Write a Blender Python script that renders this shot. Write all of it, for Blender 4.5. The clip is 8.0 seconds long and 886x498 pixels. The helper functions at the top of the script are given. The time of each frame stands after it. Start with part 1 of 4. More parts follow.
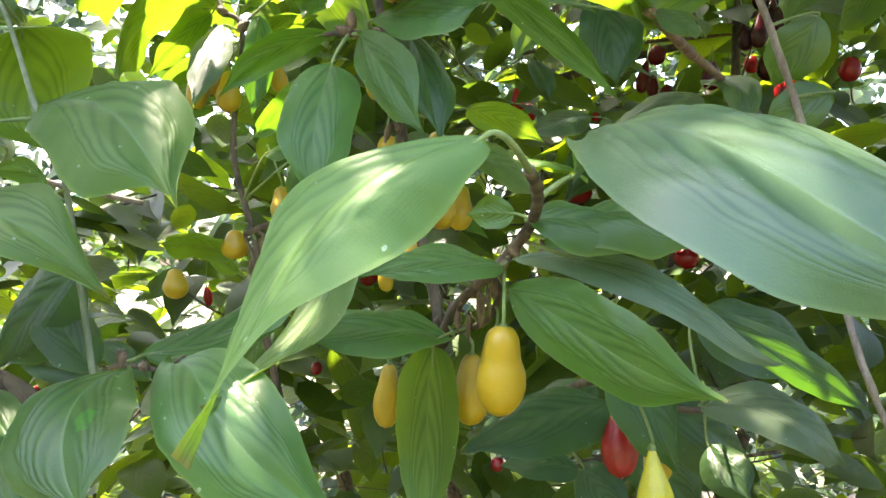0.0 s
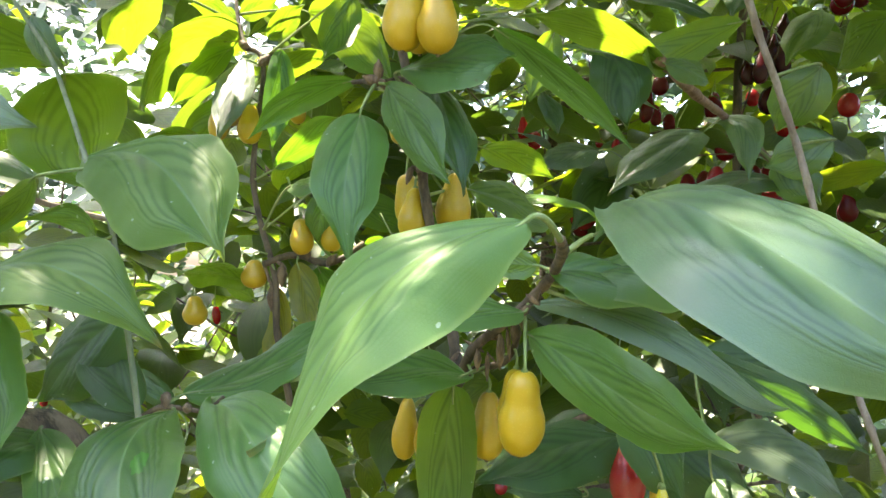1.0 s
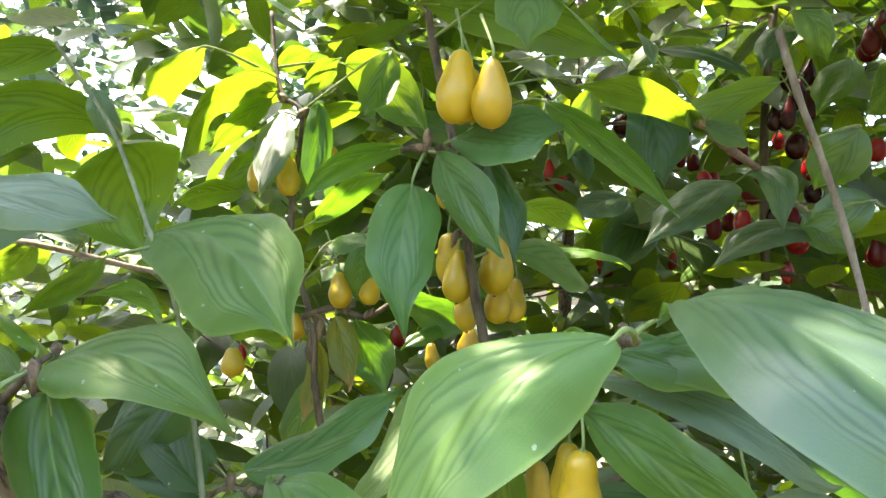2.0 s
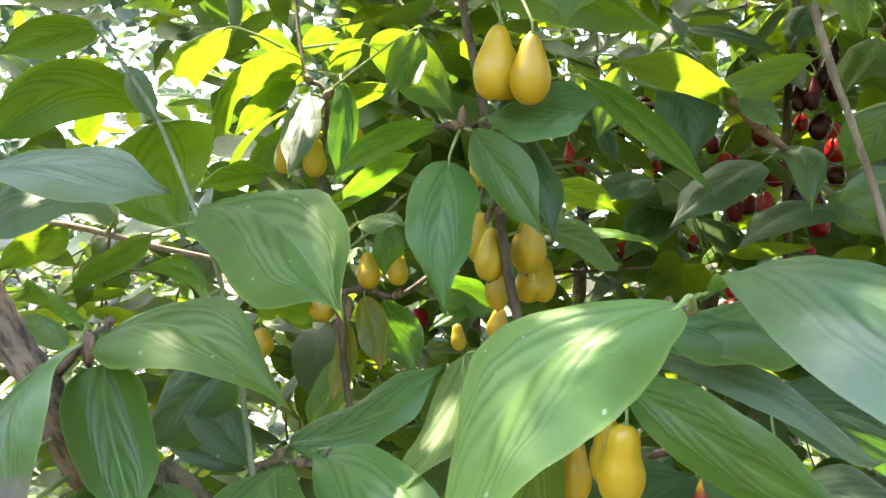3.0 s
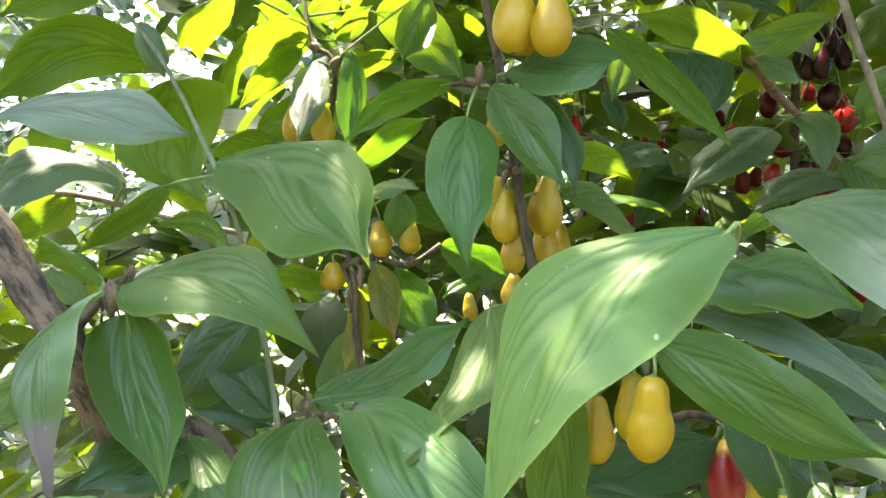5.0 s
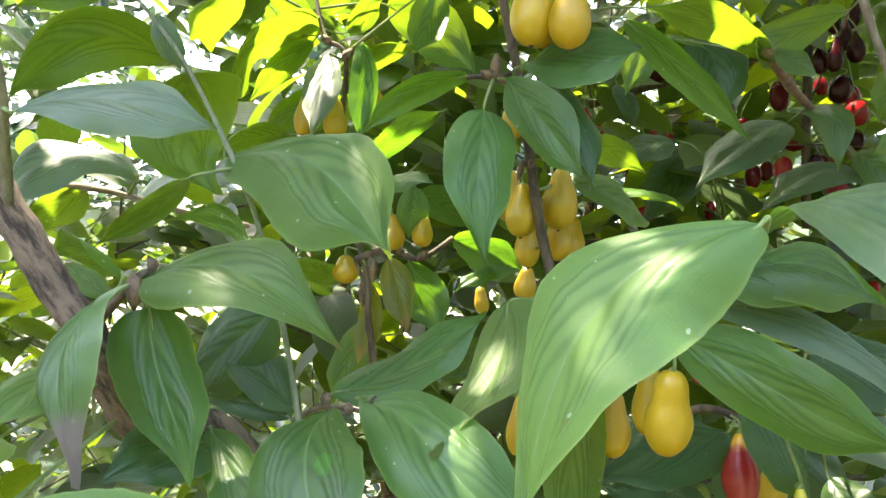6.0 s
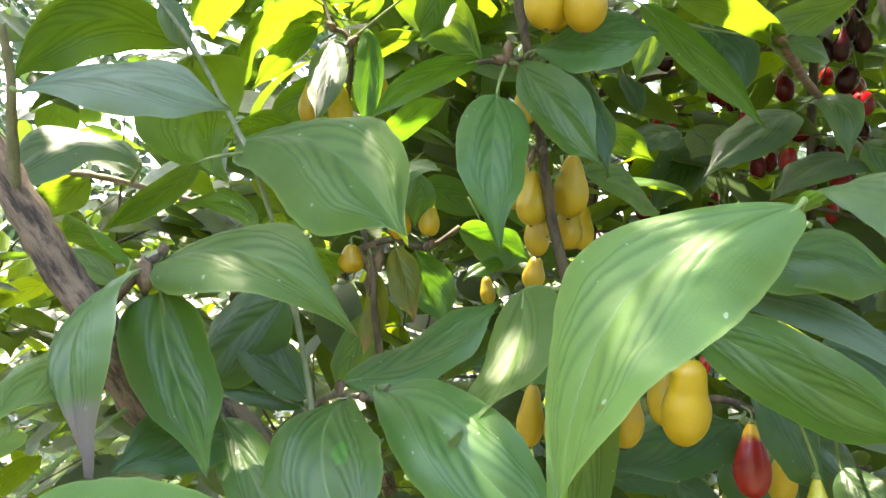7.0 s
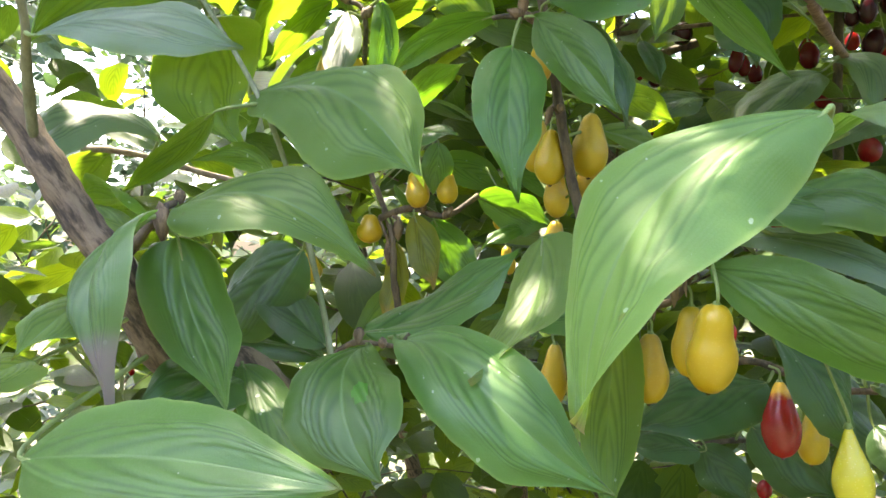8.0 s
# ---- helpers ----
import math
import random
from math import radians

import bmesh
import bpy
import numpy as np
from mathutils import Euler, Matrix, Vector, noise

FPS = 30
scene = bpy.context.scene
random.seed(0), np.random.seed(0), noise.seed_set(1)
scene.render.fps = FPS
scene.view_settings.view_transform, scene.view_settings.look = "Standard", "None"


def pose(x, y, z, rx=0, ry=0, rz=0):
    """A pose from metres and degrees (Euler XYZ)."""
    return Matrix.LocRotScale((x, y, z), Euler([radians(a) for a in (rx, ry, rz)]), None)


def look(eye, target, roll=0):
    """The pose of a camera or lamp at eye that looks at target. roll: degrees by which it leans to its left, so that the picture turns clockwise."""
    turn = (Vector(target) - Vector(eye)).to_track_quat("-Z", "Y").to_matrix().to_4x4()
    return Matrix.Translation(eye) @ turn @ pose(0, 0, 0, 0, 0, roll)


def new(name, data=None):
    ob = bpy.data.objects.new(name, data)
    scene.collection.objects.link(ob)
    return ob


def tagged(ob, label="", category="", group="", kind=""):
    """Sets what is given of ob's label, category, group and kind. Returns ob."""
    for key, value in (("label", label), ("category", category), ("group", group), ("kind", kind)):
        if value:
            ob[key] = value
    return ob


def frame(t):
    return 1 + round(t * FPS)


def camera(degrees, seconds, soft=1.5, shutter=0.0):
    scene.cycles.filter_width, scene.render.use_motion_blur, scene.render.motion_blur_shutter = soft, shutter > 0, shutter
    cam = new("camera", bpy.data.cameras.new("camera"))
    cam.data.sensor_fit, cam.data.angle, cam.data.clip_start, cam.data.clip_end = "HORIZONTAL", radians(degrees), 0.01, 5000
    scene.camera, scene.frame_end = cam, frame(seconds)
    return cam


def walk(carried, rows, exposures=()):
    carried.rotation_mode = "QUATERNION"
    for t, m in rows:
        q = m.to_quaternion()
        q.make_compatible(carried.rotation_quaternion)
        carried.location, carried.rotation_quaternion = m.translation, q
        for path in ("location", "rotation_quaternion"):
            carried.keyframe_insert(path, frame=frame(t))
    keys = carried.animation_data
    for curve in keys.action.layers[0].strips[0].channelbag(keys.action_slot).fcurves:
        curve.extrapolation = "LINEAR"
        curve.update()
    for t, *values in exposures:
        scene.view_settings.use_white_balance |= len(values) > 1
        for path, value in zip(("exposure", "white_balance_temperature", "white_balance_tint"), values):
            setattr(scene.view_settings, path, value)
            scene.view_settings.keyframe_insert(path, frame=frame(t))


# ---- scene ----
cam = camera(67.4, 8.0, soft=1.5)
PATH = [
    (0, (0.016, 0.014, 1.418), (0.019, 2.014, 1.434), 0.1),
    (0.5, (0.014, 0.004, 1.425), (0.049, 2.004, 1.437), 0.9),
    (1, (0.007, 0.003, 1.429), (0.021, 2.003, 1.478), 1.0),
    (1.5, (0.001, 0.001, 1.446), (-0.003, 1.998, 1.567), 1.0),
    (2.8, (-0.019, 0.0, 1.445), (-0.043, 1.998, 1.525), 1.9),
    (3, (-0.019, 0.0, 1.442), (-0.055, 1.999, 1.515), 1.3),
    (3.5, (-0.021, 0.002, 1.437), (-0.059, 2.0, 1.495), 0.4),
    (4, (-0.02, 0.0, 1.433), (-0.035, 2.0, 1.481), 0.2),
    (4.5, (-0.023, 0.003, 1.431), (-0.036, 2.003, 1.481), 0.5),
    (5, (-0.027, 0.004, 1.431), (-0.053, 2.003, 1.469), 0.7),
    (6.5, (-0.034, 0.005, 1.431), (-0.071, 2.005, 1.441), 0.8),
    (7, (-0.037, 0.008, 1.429), (-0.063, 2.008, 1.426), 0.9),
    (7.5, (-0.038, 0.011, 1.423), (-0.068, 2.01, 1.402), -0.0),
    (8, (-0.036, 0.01, 1.416), (-0.125, 2.008, 1.393), -0.3),
]
walk(cam, [(t, look(eye, target, roll)) for t, eye, target, roll in PATH], [(0, 3.91, 6440, 14), (3, 3.91, 6500, 14), (8, 3.91, 6540, 15)])


# ---- world, sun ----
TO_SUN = Vector((-0.30, 0.24, 0.92)).normalized()
world = bpy.data.worlds.new("garden_sky")
scene.world = world
world.use_nodes = True
wn = world.node_tree.nodes
sky = wn.new("ShaderNodeTexSky")
sky.sky_type = 'NISHITA'
sky.sun_disc = False
sky.dust_density, sky.air_density = 5.0, 1.0
sky.sun_elevation = math.asin(TO_SUN.z)
sky.sun_rotation = math.atan2(TO_SUN.x, TO_SUN.y)
world.node_tree.links.new(sky.outputs[0], wn["Background"].inputs[0])
wn["Background"].inputs[1].default_value = 0.15
sun = bpy.data.lights.new("sun", 'SUN')
sun.energy, sun.angle, sun.color = 2.85, radians(0.6), (1.0, 0.90, 0.68)
new("sun", sun).matrix_world = look(TO_SUN * 20, (0, 0, 0))


# ---- materials ----
def material(name):
    m = bpy.data.materials.new(name)
    m.use_nodes = True
    nt = m.node_tree
    return m, nt, nt.nodes["Principled BSDF"], nt.nodes["Material Output"]


def node(nt, kind, inputs=(), **settings):
    n = nt.nodes.new(kind)
    if "operation" in settings:
        n.operation = settings["operation"]
    if "data_type" in settings:
        n.data_type, n.blend_type = settings["data_type"], settings["blend_type"]
    if "interpolation_type" in settings:
        n.interpolation_type = settings["interpolation_type"]
    if "feature" in settings:
        n.feature = settings["feature"]
    for key, value in inputs:
        if isinstance(value, bpy.types.NodeSocket):
            nt.links.new(value, n.inputs[key])
        else:
            n.inputs[key].default_value = value
    return n


def calc(nt, op, a, b=0.0, c=0.0):
    return node(nt, "ShaderNodeMath", ((0, a), (1, b), (2, c)), operation=op).outputs[0]


def mix(nt, fac, a, b, blend='MIX'):
    n = node(nt, "ShaderNodeMix", ((0, fac), (6, a), (7, b)), data_type='RGBA', blend_type=blend)
    return n.outputs[2]


def ramp(nt, fac, lo, hi):
    return node(nt, "ShaderNodeMapRange", ((0, fac), (1, lo), (2, hi)), interpolation_type='SMOOTHSTEP').outputs[0]


def leaf_material(name, blade, vein, glow, tip, tip_from, island=False, gloss=0.41, spec=0.5):
    """A leaf blade: arched veins, mottling, pale flecks, a coloured tip, light through the blade."""
    m, nt, bsdf, out = material(name)
    uv = node(nt, "ShaderNodeUVMap").outputs[0]
    sep = node(nt, "ShaderNodeSeparateXYZ", ((0, uv),))
    u = calc(nt, 'ABSOLUTE', calc(nt, 'MULTIPLY_ADD', sep.outputs[0], 2.0, -1.0))
    v = sep.outputs[1]
    if island:
        rnd = node(nt, "ShaderNodeNewGeometry").outputs["Random Per Island"]
    else:
        rnd = node(nt, "ShaderNodeObjectInfo").outputs["Random"]
    lean = calc(nt, 'DIVIDE', calc(nt, 'MULTIPLY', calc(nt, 'POWER', u, 1.2), 0.6), calc(nt, 'SUBTRACT', 1.15, u))
    arch = calc(nt, 'SUBTRACT', v, lean)
    saw = calc(nt, 'PINGPONG', calc(nt, 'MULTIPLY', calc(nt, 'ADD', arch, 2.0), 5.5), 0.5)
    side_vein = calc(nt, 'SUBTRACT', 1.0, ramp(nt, saw, 0.0, 0.36))
    side_vein = calc(nt, 'MULTIPLY', side_vein, calc(nt, 'MULTIPLY', ramp(nt, arch, -0.22, -0.08), calc(nt, 'SUBTRACT', 1.0, ramp(nt, arch, 0.5, 0.66))))
    rib = calc(nt, 'SUBTRACT', 1.0, ramp(nt, u, 0.012, 0.045))
    veins = calc(nt, 'MAXIMUM', calc(nt, 'MULTIPLY', side_vein, 0.7), calc(nt, 'MULTIPLY', rib, 0.8))
    pos = node(nt, "ShaderNodeTexCoord").outputs["Object"]
    broad = node(nt, "ShaderNodeTexNoise", (("Vector", pos), ("Scale", 70.0), ("Detail", 3.0))).outputs[0]
    fine = node(nt, "ShaderNodeTexNoise", (("Vector", pos), ("Scale", 900.0), ("Detail", 4.0), ("Roughness", 0.65))).outputs[0]
    cell = node(nt, "ShaderNodeTexVoronoi", (("Vector", pos), ("Scale", 400.0)))
    size = node(nt, "ShaderNodeSeparateColor", ((0, cell.outputs["Color"]),))
    fleck = calc(nt, 'LESS_THAN', cell.outputs["Distance"], calc(nt, 'MULTIPLY', ramp(nt, size.outputs[0], 0.55, 1.0), calc(nt, 'MULTIPLY', ramp(nt, broad, 0.46, 0.62), calc(nt, 'MULTIPLY', fine, 0.42))))
    shade = node(nt, "ShaderNodeHueSaturation", (("Hue", calc(nt, 'MULTIPLY_ADD', rnd, 0.035, 0.482)), ("Saturation", 1.0),
                 ("Value", calc(nt, 'MULTIPLY_ADD', broad, 0.8, calc(nt, 'MULTIPLY_ADD', rnd, 1.0 if island else 0.5, 0.05 if island else 0.35))), ("Color", (*blade, 1)))).outputs[0]
    # Broad darker patches by noise: uneven shading put into the blade colour.
    shade_mottle = node(nt, "ShaderNodeTexNoise", (("Vector", pos), ("Scale", 24.0), ("Detail", 2.0))).outputs[0]
    shade = mix(nt, calc(nt, 'MULTIPLY', ramp(nt, shade_mottle, 0.62, 0.36), 0.6), shade, (blade[0] * 0.45, blade[1] * 0.58, blade[2] * 0.5, 1))
    col = mix(nt, calc(nt, 'MULTIPLY', side_vein, 0.42), shade, (blade[0] * 0.38, blade[1] * 0.48, blade[2] * 0.4, 1))
    # Pale bluish bands between the veins: sky sheen painted into the colour.
    sheen_bands = calc(nt, 'MULTIPLY', ramp(nt, saw, 0.12, 0.42), ramp(nt, node(nt, "ShaderNodeTexNoise", (("Vector", pos), ("Scale", 45.0), ("Detail", 2.0))).outputs[0], 0.36, 0.62))
    col = mix(nt, calc(nt, 'MULTIPLY', sheen_bands, 0.26), col, (blade[0] * 1.35 + 0.035, blade[1] * 1.25 + 0.04, blade[2] * 1.4 + 0.030, 1))
    col = mix(nt, calc(nt, 'MULTIPLY', rib, 0.7), col, (*vein, 1))
    mesh_dist = node(nt, "ShaderNodeTexVoronoi", (("Vector", pos), ("Scale", 1200.0)), feature='DISTANCE_TO_EDGE').outputs["Distance"]
    net = calc(nt, 'SUBTRACT', 1.0, ramp(nt, mesh_dist, 0.0, 0.14))
    blotch = node(nt, "ShaderNodeTexNoise", (("Vector", pos), ("Scale", 240.0), ("Detail", 4.0), ("Roughness", 0.6))).outputs[0]
    col = mix(nt, calc(nt, 'MULTIPLY', net, 0.14), col, (blade[0] * 0.5, blade[1] * 0.6, blade[2] * 0.5, 1))
    col = mix(nt, calc(nt, 'MULTIPLY', ramp(nt, blotch, 0.5, 0.75), 0.22), col, (blade[0] * 1.5, blade[1] * 1.3, blade[2] * 1.3, 1))
    col = mix(nt, calc(nt, 'MULTIPLY', fine, 0.25), col, (blade[0] * 0.5, blade[1] * 0.6, blade[2] * 0.5, 1))
    col = mix(nt, calc(nt, 'MULTIPLY', fleck, 0.7), col, (0.42, 0.5, 0.34, 1))
    sore = calc(nt, 'LESS_THAN', node(nt, "ShaderNodeTexVoronoi", (("Vector", pos), ("Scale", 130.0))).outputs["Distance"], calc(nt, 'MULTIPLY', ramp(nt, broad, 0.54, 0.72), calc(nt, 'MULTIPLY', blotch, 0.22)))
    col = mix(nt, calc(nt, 'MULTIPLY', sore, 0.7), col, (0.07, 0.045, 0.018, 1))
    margin = calc(nt, 'MULTIPLY', ramp(nt, u, 0.94, 0.985), calc(nt, 'MULTIPLY_ADD', broad, 0.9, 0.1))
    col = mix(nt, calc(nt, 'MULTIPLY', margin, 0.6), col, (vein[0] * 1.5, vein[1] * 1.25, vein[2], 1))
    ends = ramp(nt, calc(nt, 'ADD', v, calc(nt, 'MULTIPLY_ADD', broad, 0.16, -0.08)), tip_from, min(1.05, tip_from + 0.14))
    col = mix(nt, ends, col, (*tip, 1))
    nt.links.new(col, bsdf.inputs["Base Color"])
    bsdf.inputs["Roughness"].default_value = gloss
    bsdf.inputs["Specular IOR Level"].default_value = 0.4 if island else spec
    bsdf.inputs["Sheen Weight"].default_value = 0.05
    bsdf.inputs["Sheen Roughness"].default_value = 0.45
    height = calc(nt, 'SUBTRACT', calc(nt, 'MULTIPLY_ADD', net, -0.10, calc(nt, 'MULTIPLY_ADD', blotch, 0.5, calc(nt, 'MULTIPLY', fine, 0.35))), calc(nt, 'MULTIPLY', veins, 0.6))
    bump = node(nt, "ShaderNodeBump", (("Strength", 0.36), ("Distance", 0.0005), ("Height", height)))
    nt.links.new(bump.outputs[0], bsdf.inputs["Normal"])
    through_col = mix(nt, calc(nt, 'MULTIPLY', veins, 0.95), (*glow, 1), (glow[0] * 0.45, glow[1] * 0.5, glow[2] * 0.3, 1))
    through_col = mix(nt, calc(nt, 'MULTIPLY', broad, 0.5), through_col, (glow[0] * 0.6, glow[1] * 0.75, glow[2] * 0.5, 1))
    if island:
        through_col = mix(nt, calc(nt, 'MULTIPLY', ramp(nt, rnd, 0.85, 0.35), 0.9), through_col, (glow[0] * 0.2, glow[1] * 0.3, glow[2], 1))
    trans = node(nt, "ShaderNodeBsdfTranslucent", (("Color", through_col),))
    both = node(nt, "ShaderNodeMixShader", ((0, 0.40), (1, bsdf.outputs[0]), (2, trans.outputs[0])))
    nt.links.new(both.outputs[0], out.inputs[0])
    return m


def bark_material(name, dark, light, scale=160.0, along=(1.0, 1.0, 0.3), turn=0.0, depth=0.0008):
    m, nt, bsdf, out = material(name)
    pos = node(nt, "ShaderNodeTexCoord").outputs["Object"]
    turned = node(nt, "ShaderNodeMapping", ((0, pos), (2, (0.0, turn, 0.0)))).outputs[0]
    stretch = node(nt, "ShaderNodeMapping", ((0, turned), (3, along))).outputs[0]
    big = node(nt, "ShaderNodeTexNoise", (("Vector", stretch), ("Scale", scale), ("Detail", 6.0), ("Roughness", 0.7))).outputs[0]
    small = node(nt, "ShaderNodeTexNoise", (("Vector", pos), ("Scale", scale * 9), ("Detail", 4.0))).outputs[0]
    col = mix(nt, ramp(nt, big, 0.36, 0.62), (*dark, 1), (*light, 1))
    col = mix(nt, calc(nt, 'MULTIPLY', small, 0.5), col, (dark[0] * 0.6, dark[1] * 0.6, dark[2] * 0.6, 1))
    nt.links.new(col, bsdf.inputs["Base Color"])
    bsdf.inputs["Roughness"].default_value = 0.8
    bump = node(nt, "ShaderNodeBump", (("Strength", 0.9), ("Distance", depth), ("Height", calc(nt, 'ADD', big, calc(nt, 'MULTIPLY', small, 0.4)))))
    nt.links.new(bump.outputs[0], bsdf.inputs["Normal"])
    return m


def fruit_material(name, low, high, split=None, rough=0.24, soft=0.2, dotted=0.1):
    """Smooth fruit skin; split: the second colour takes the top from this height on."""
    m, nt, bsdf, out = material(name)
    pos = node(nt, "ShaderNodeTexCoord").outputs["Object"]
    rnd = node(nt, "ShaderNodeObjectInfo").outputs["Random"]
    spots = node(nt, "ShaderNodeTexNoise", (("Vector", pos), ("Scale", 260.0), ("Detail", 3.0))).outputs[0]
    dots = node(nt, "ShaderNodeTexVoronoi", (("Vector", pos), ("Scale", 900.0))).outputs["Distance"]
    z = node(nt, "ShaderNodeSeparateXYZ", ((0, pos),)).outputs[2]
    if split is None:
        fac = calc(nt, 'MULTIPLY_ADD', spots, 0.5, calc(nt, 'MULTIPLY', rnd, 0.5))
    else:
        fac = ramp(nt, calc(nt, 'ADD', z, calc(nt, 'MULTIPLY_ADD', spots, 0.006, -0.003)), split, split + 0.004)
    col = mix(nt, fac, (*low, 1), (*high, 1))
    col = mix(nt, calc(nt, 'MULTIPLY', calc(nt, 'LESS_THAN', dots, 0.22), dotted), col, (0.9, 0.75, 0.4, 1))
    nt.links.new(col, bsdf.inputs["Base Color"])
    bsdf.inputs["Roughness"].default_value = rough
    bsdf.inputs["Specular IOR Level"].default_value = 0.5 if dotted else 0.32
    bsdf.inputs["Subsurface Weight"].default_value = soft
    bsdf.inputs["Subsurface Scale"].default_value = 0.004
    bsdf.inputs["Subsurface Radius"].default_value = (1.0, 0.6, 0.2)
    bump = node(nt, "ShaderNodeBump", (("Strength", dotted), ("Distance", 0.0006), ("Height", spots)))
    nt.links.new(bump.outputs[0], bsdf.inputs["Normal"])
    return m


MAT = {
    "deep": leaf_material("mature_leaf", (0.066, 0.138, 0.032), (0.14, 0.24, 0.08), (0.16, 0.36, 0.010), (0.20, 0.13, 0.06), 0.96),
    # Darker copy of the mature leaf: shade put into the blade colour.
    "shade_dark": leaf_material("shade_darkened_leaf", (0.041, 0.090, 0.029), (0.09, 0.15, 0.05), (0.09, 0.22, 0.010), (0.18, 0.12, 0.05), 0.96, gloss=0.38),
    "near": leaf_material("waxy_leaf", (0.086, 0.152, 0.042), (0.16, 0.25, 0.10), (0.30, 0.46, 0.016), (0.22, 0.10, 0.06), 0.95, gloss=0.50, spec=0.29),
    # Bluish blade colour carries the sky's reflection, besides the glossier surface.
    "sheen": leaf_material("sky_sheen_leaf", (0.064, 0.108, 0.055), (0.12, 0.19, 0.11), (0.22, 0.38, 0.02), (0.22, 0.10, 0.06), 0.95, gloss=0.30, spec=0.6),
    # Yellower, brighter leaf copy: the light through backlit leaves is put into its colours.
    "lit_copy": leaf_material("sunlit_leaf_copy", (0.066, 0.145, 0.014), (0.13, 0.22, 0.04), (0.25, 0.38, 0.012), (0.20, 0.16, 0.05), 0.97, gloss=0.41),
    "withered": leaf_material("withering_leaf", (0.13, 0.135, 0.018), (0.2, 0.18, 0.05), (0.44, 0.42, 0.015), (0.22, 0.12, 0.04), 0.72, gloss=0.5),
    "purple": leaf_material("purple_tipped_leaf", (0.090, 0.180, 0.056), (0.17, 0.27, 0.11), (0.15, 0.30, 0.03), (0.19, 0.15, 0.17), 0.68, gloss=0.37),
    "thin": leaf_material("skin_of_an_eaten_leaf", (0.05, 0.16, 0.015), (0.05, 0.16, 0.015), (0.16, 0.62, 0.010), (0.2, 0.16, 0.05), 1.04),
    # Paler, bluer blade: reflected sky light is put into the colour.
    "pale": leaf_material("sky_reflection_leaf", (0.102, 0.146, 0.096), (0.15, 0.20, 0.13), (0.22, 0.36, 0.04), (0.22, 0.16, 0.10), 0.97, gloss=0.47, spec=0.6),
    # The same brightened copy for joined leaves on the sunlit side.
    "young": leaf_material("sunlit_shrub_leaf_copy", (0.066, 0.145, 0.014), (0.13, 0.22, 0.04), (0.30, 0.43, 0.012), (0.20, 0.16, 0.05), 0.97, island=True),
    "mass": leaf_material("shrub_leaf", (0.036, 0.074, 0.008), (0.07, 0.12, 0.02), (0.40, 0.52, 0.010), (0.20, 0.15, 0.05), 0.97, island=True),
    "garden": leaf_material("garden_leaf", (0.052, 0.086, 0.036), (0.08, 0.12, 0.055), (0.10, 0.16, 0.03), (0.24, 0.2, 0.1), 0.97, island=True),
    "bark": bark_material("rough_bark", (0.032, 0.022, 0.013), (0.13, 0.094, 0.054)),
    "limb": bark_material("limb_bark", (0.038, 0.024, 0.015), (0.27, 0.192, 0.125), 420.0, (1.0, 1.0, 0.2), radians(35), 0.0022),
    "bud": bark_material("bud_scales", (0.07, 0.045, 0.025), (0.22, 0.15, 0.085), 400.0),
    "olive": bark_material("olive_spur_bark", (0.075, 0.075, 0.03), (0.17, 0.16, 0.08)),
    "twig": bark_material("grey_twig_bark", (0.16, 0.12, 0.09), (0.30, 0.25, 0.20)),
    "red": bark_material("reddish_twig_bark", (0.16, 0.09, 0.06), (0.32, 0.21, 0.15)),
    "green": bark_material("green_shoot_skin", (0.10, 0.125, 0.06), (0.19, 0.21, 0.125)),
    "stalk": bark_material("pale_green_stalk", (0.13, 0.19, 0.05), (0.22, 0.27, 0.10)),
    "yellow": fruit_material("yellow_cherry_skin", (0.32, 0.200, 0.003), (0.39, 0.268, 0.006), rough=0.4, soft=0.12, dotted=0.04),
    "lime": fruit_material("greenish_cherry_skin", (0.38, 0.34, 0.02), (0.48, 0.42, 0.03)),
    "ripe": fruit_material("ripening_cherry_skin", (0.25, 0.012, 0.010), (0.60, 0.34, 0.02), 0.0078, rough=0.27, dotted=0.02),
    "reds": fruit_material("red_cherry_skin", (0.17, 0.003, 0.006), (0.36, 0.008, 0.010), rough=0.2, soft=0.05, dotted=0.01),
    "maroon": fruit_material("maroon_cherry_skin", (0.070, 0.003, 0.006), (0.13, 0.004, 0.008), rough=0.2, soft=0.03, dotted=0.0),
    "dark": fruit_material("dark_red_cherry_skin", (0.018, 0.002, 0.004), (0.040, 0.003, 0.006), rough=0.2, soft=0.0, dotted=0.0),
}


def soil_material():
    m, nt, bsdf, out = material("garden_soil")
    pos = node(nt, "ShaderNodeTexCoord").outputs["Object"]
    a = node(nt, "ShaderNodeTexNoise", (("Vector", pos), ("Scale", 3.0), ("Detail", 8.0))).outputs[0]
    b = node(nt, "ShaderNodeTexNoise", (("Vector", pos), ("Scale", 60.0), ("Detail", 6.0))).outputs[0]
    col = mix(nt, ramp(nt, a, 0.4, 0.6), (0.085, 0.063, 0.042, 1), (0.048, 0.072, 0.024, 1))
    col = mix(nt, calc(nt, 'MULTIPLY', b, 0.6), col, (0.13, 0.105, 0.074, 1))
    nt.links.new(col, bsdf.inputs["Base Color"])
    bsdf.inputs["Roughness"].default_value = 0.95
    bump = node(nt, "ShaderNodeBump", (("Strength", 0.7), ("Distance", 0.02), ("Height", b)))
    nt.links.new(bump.outputs[0], bsdf.inputs["Normal"])
    return m


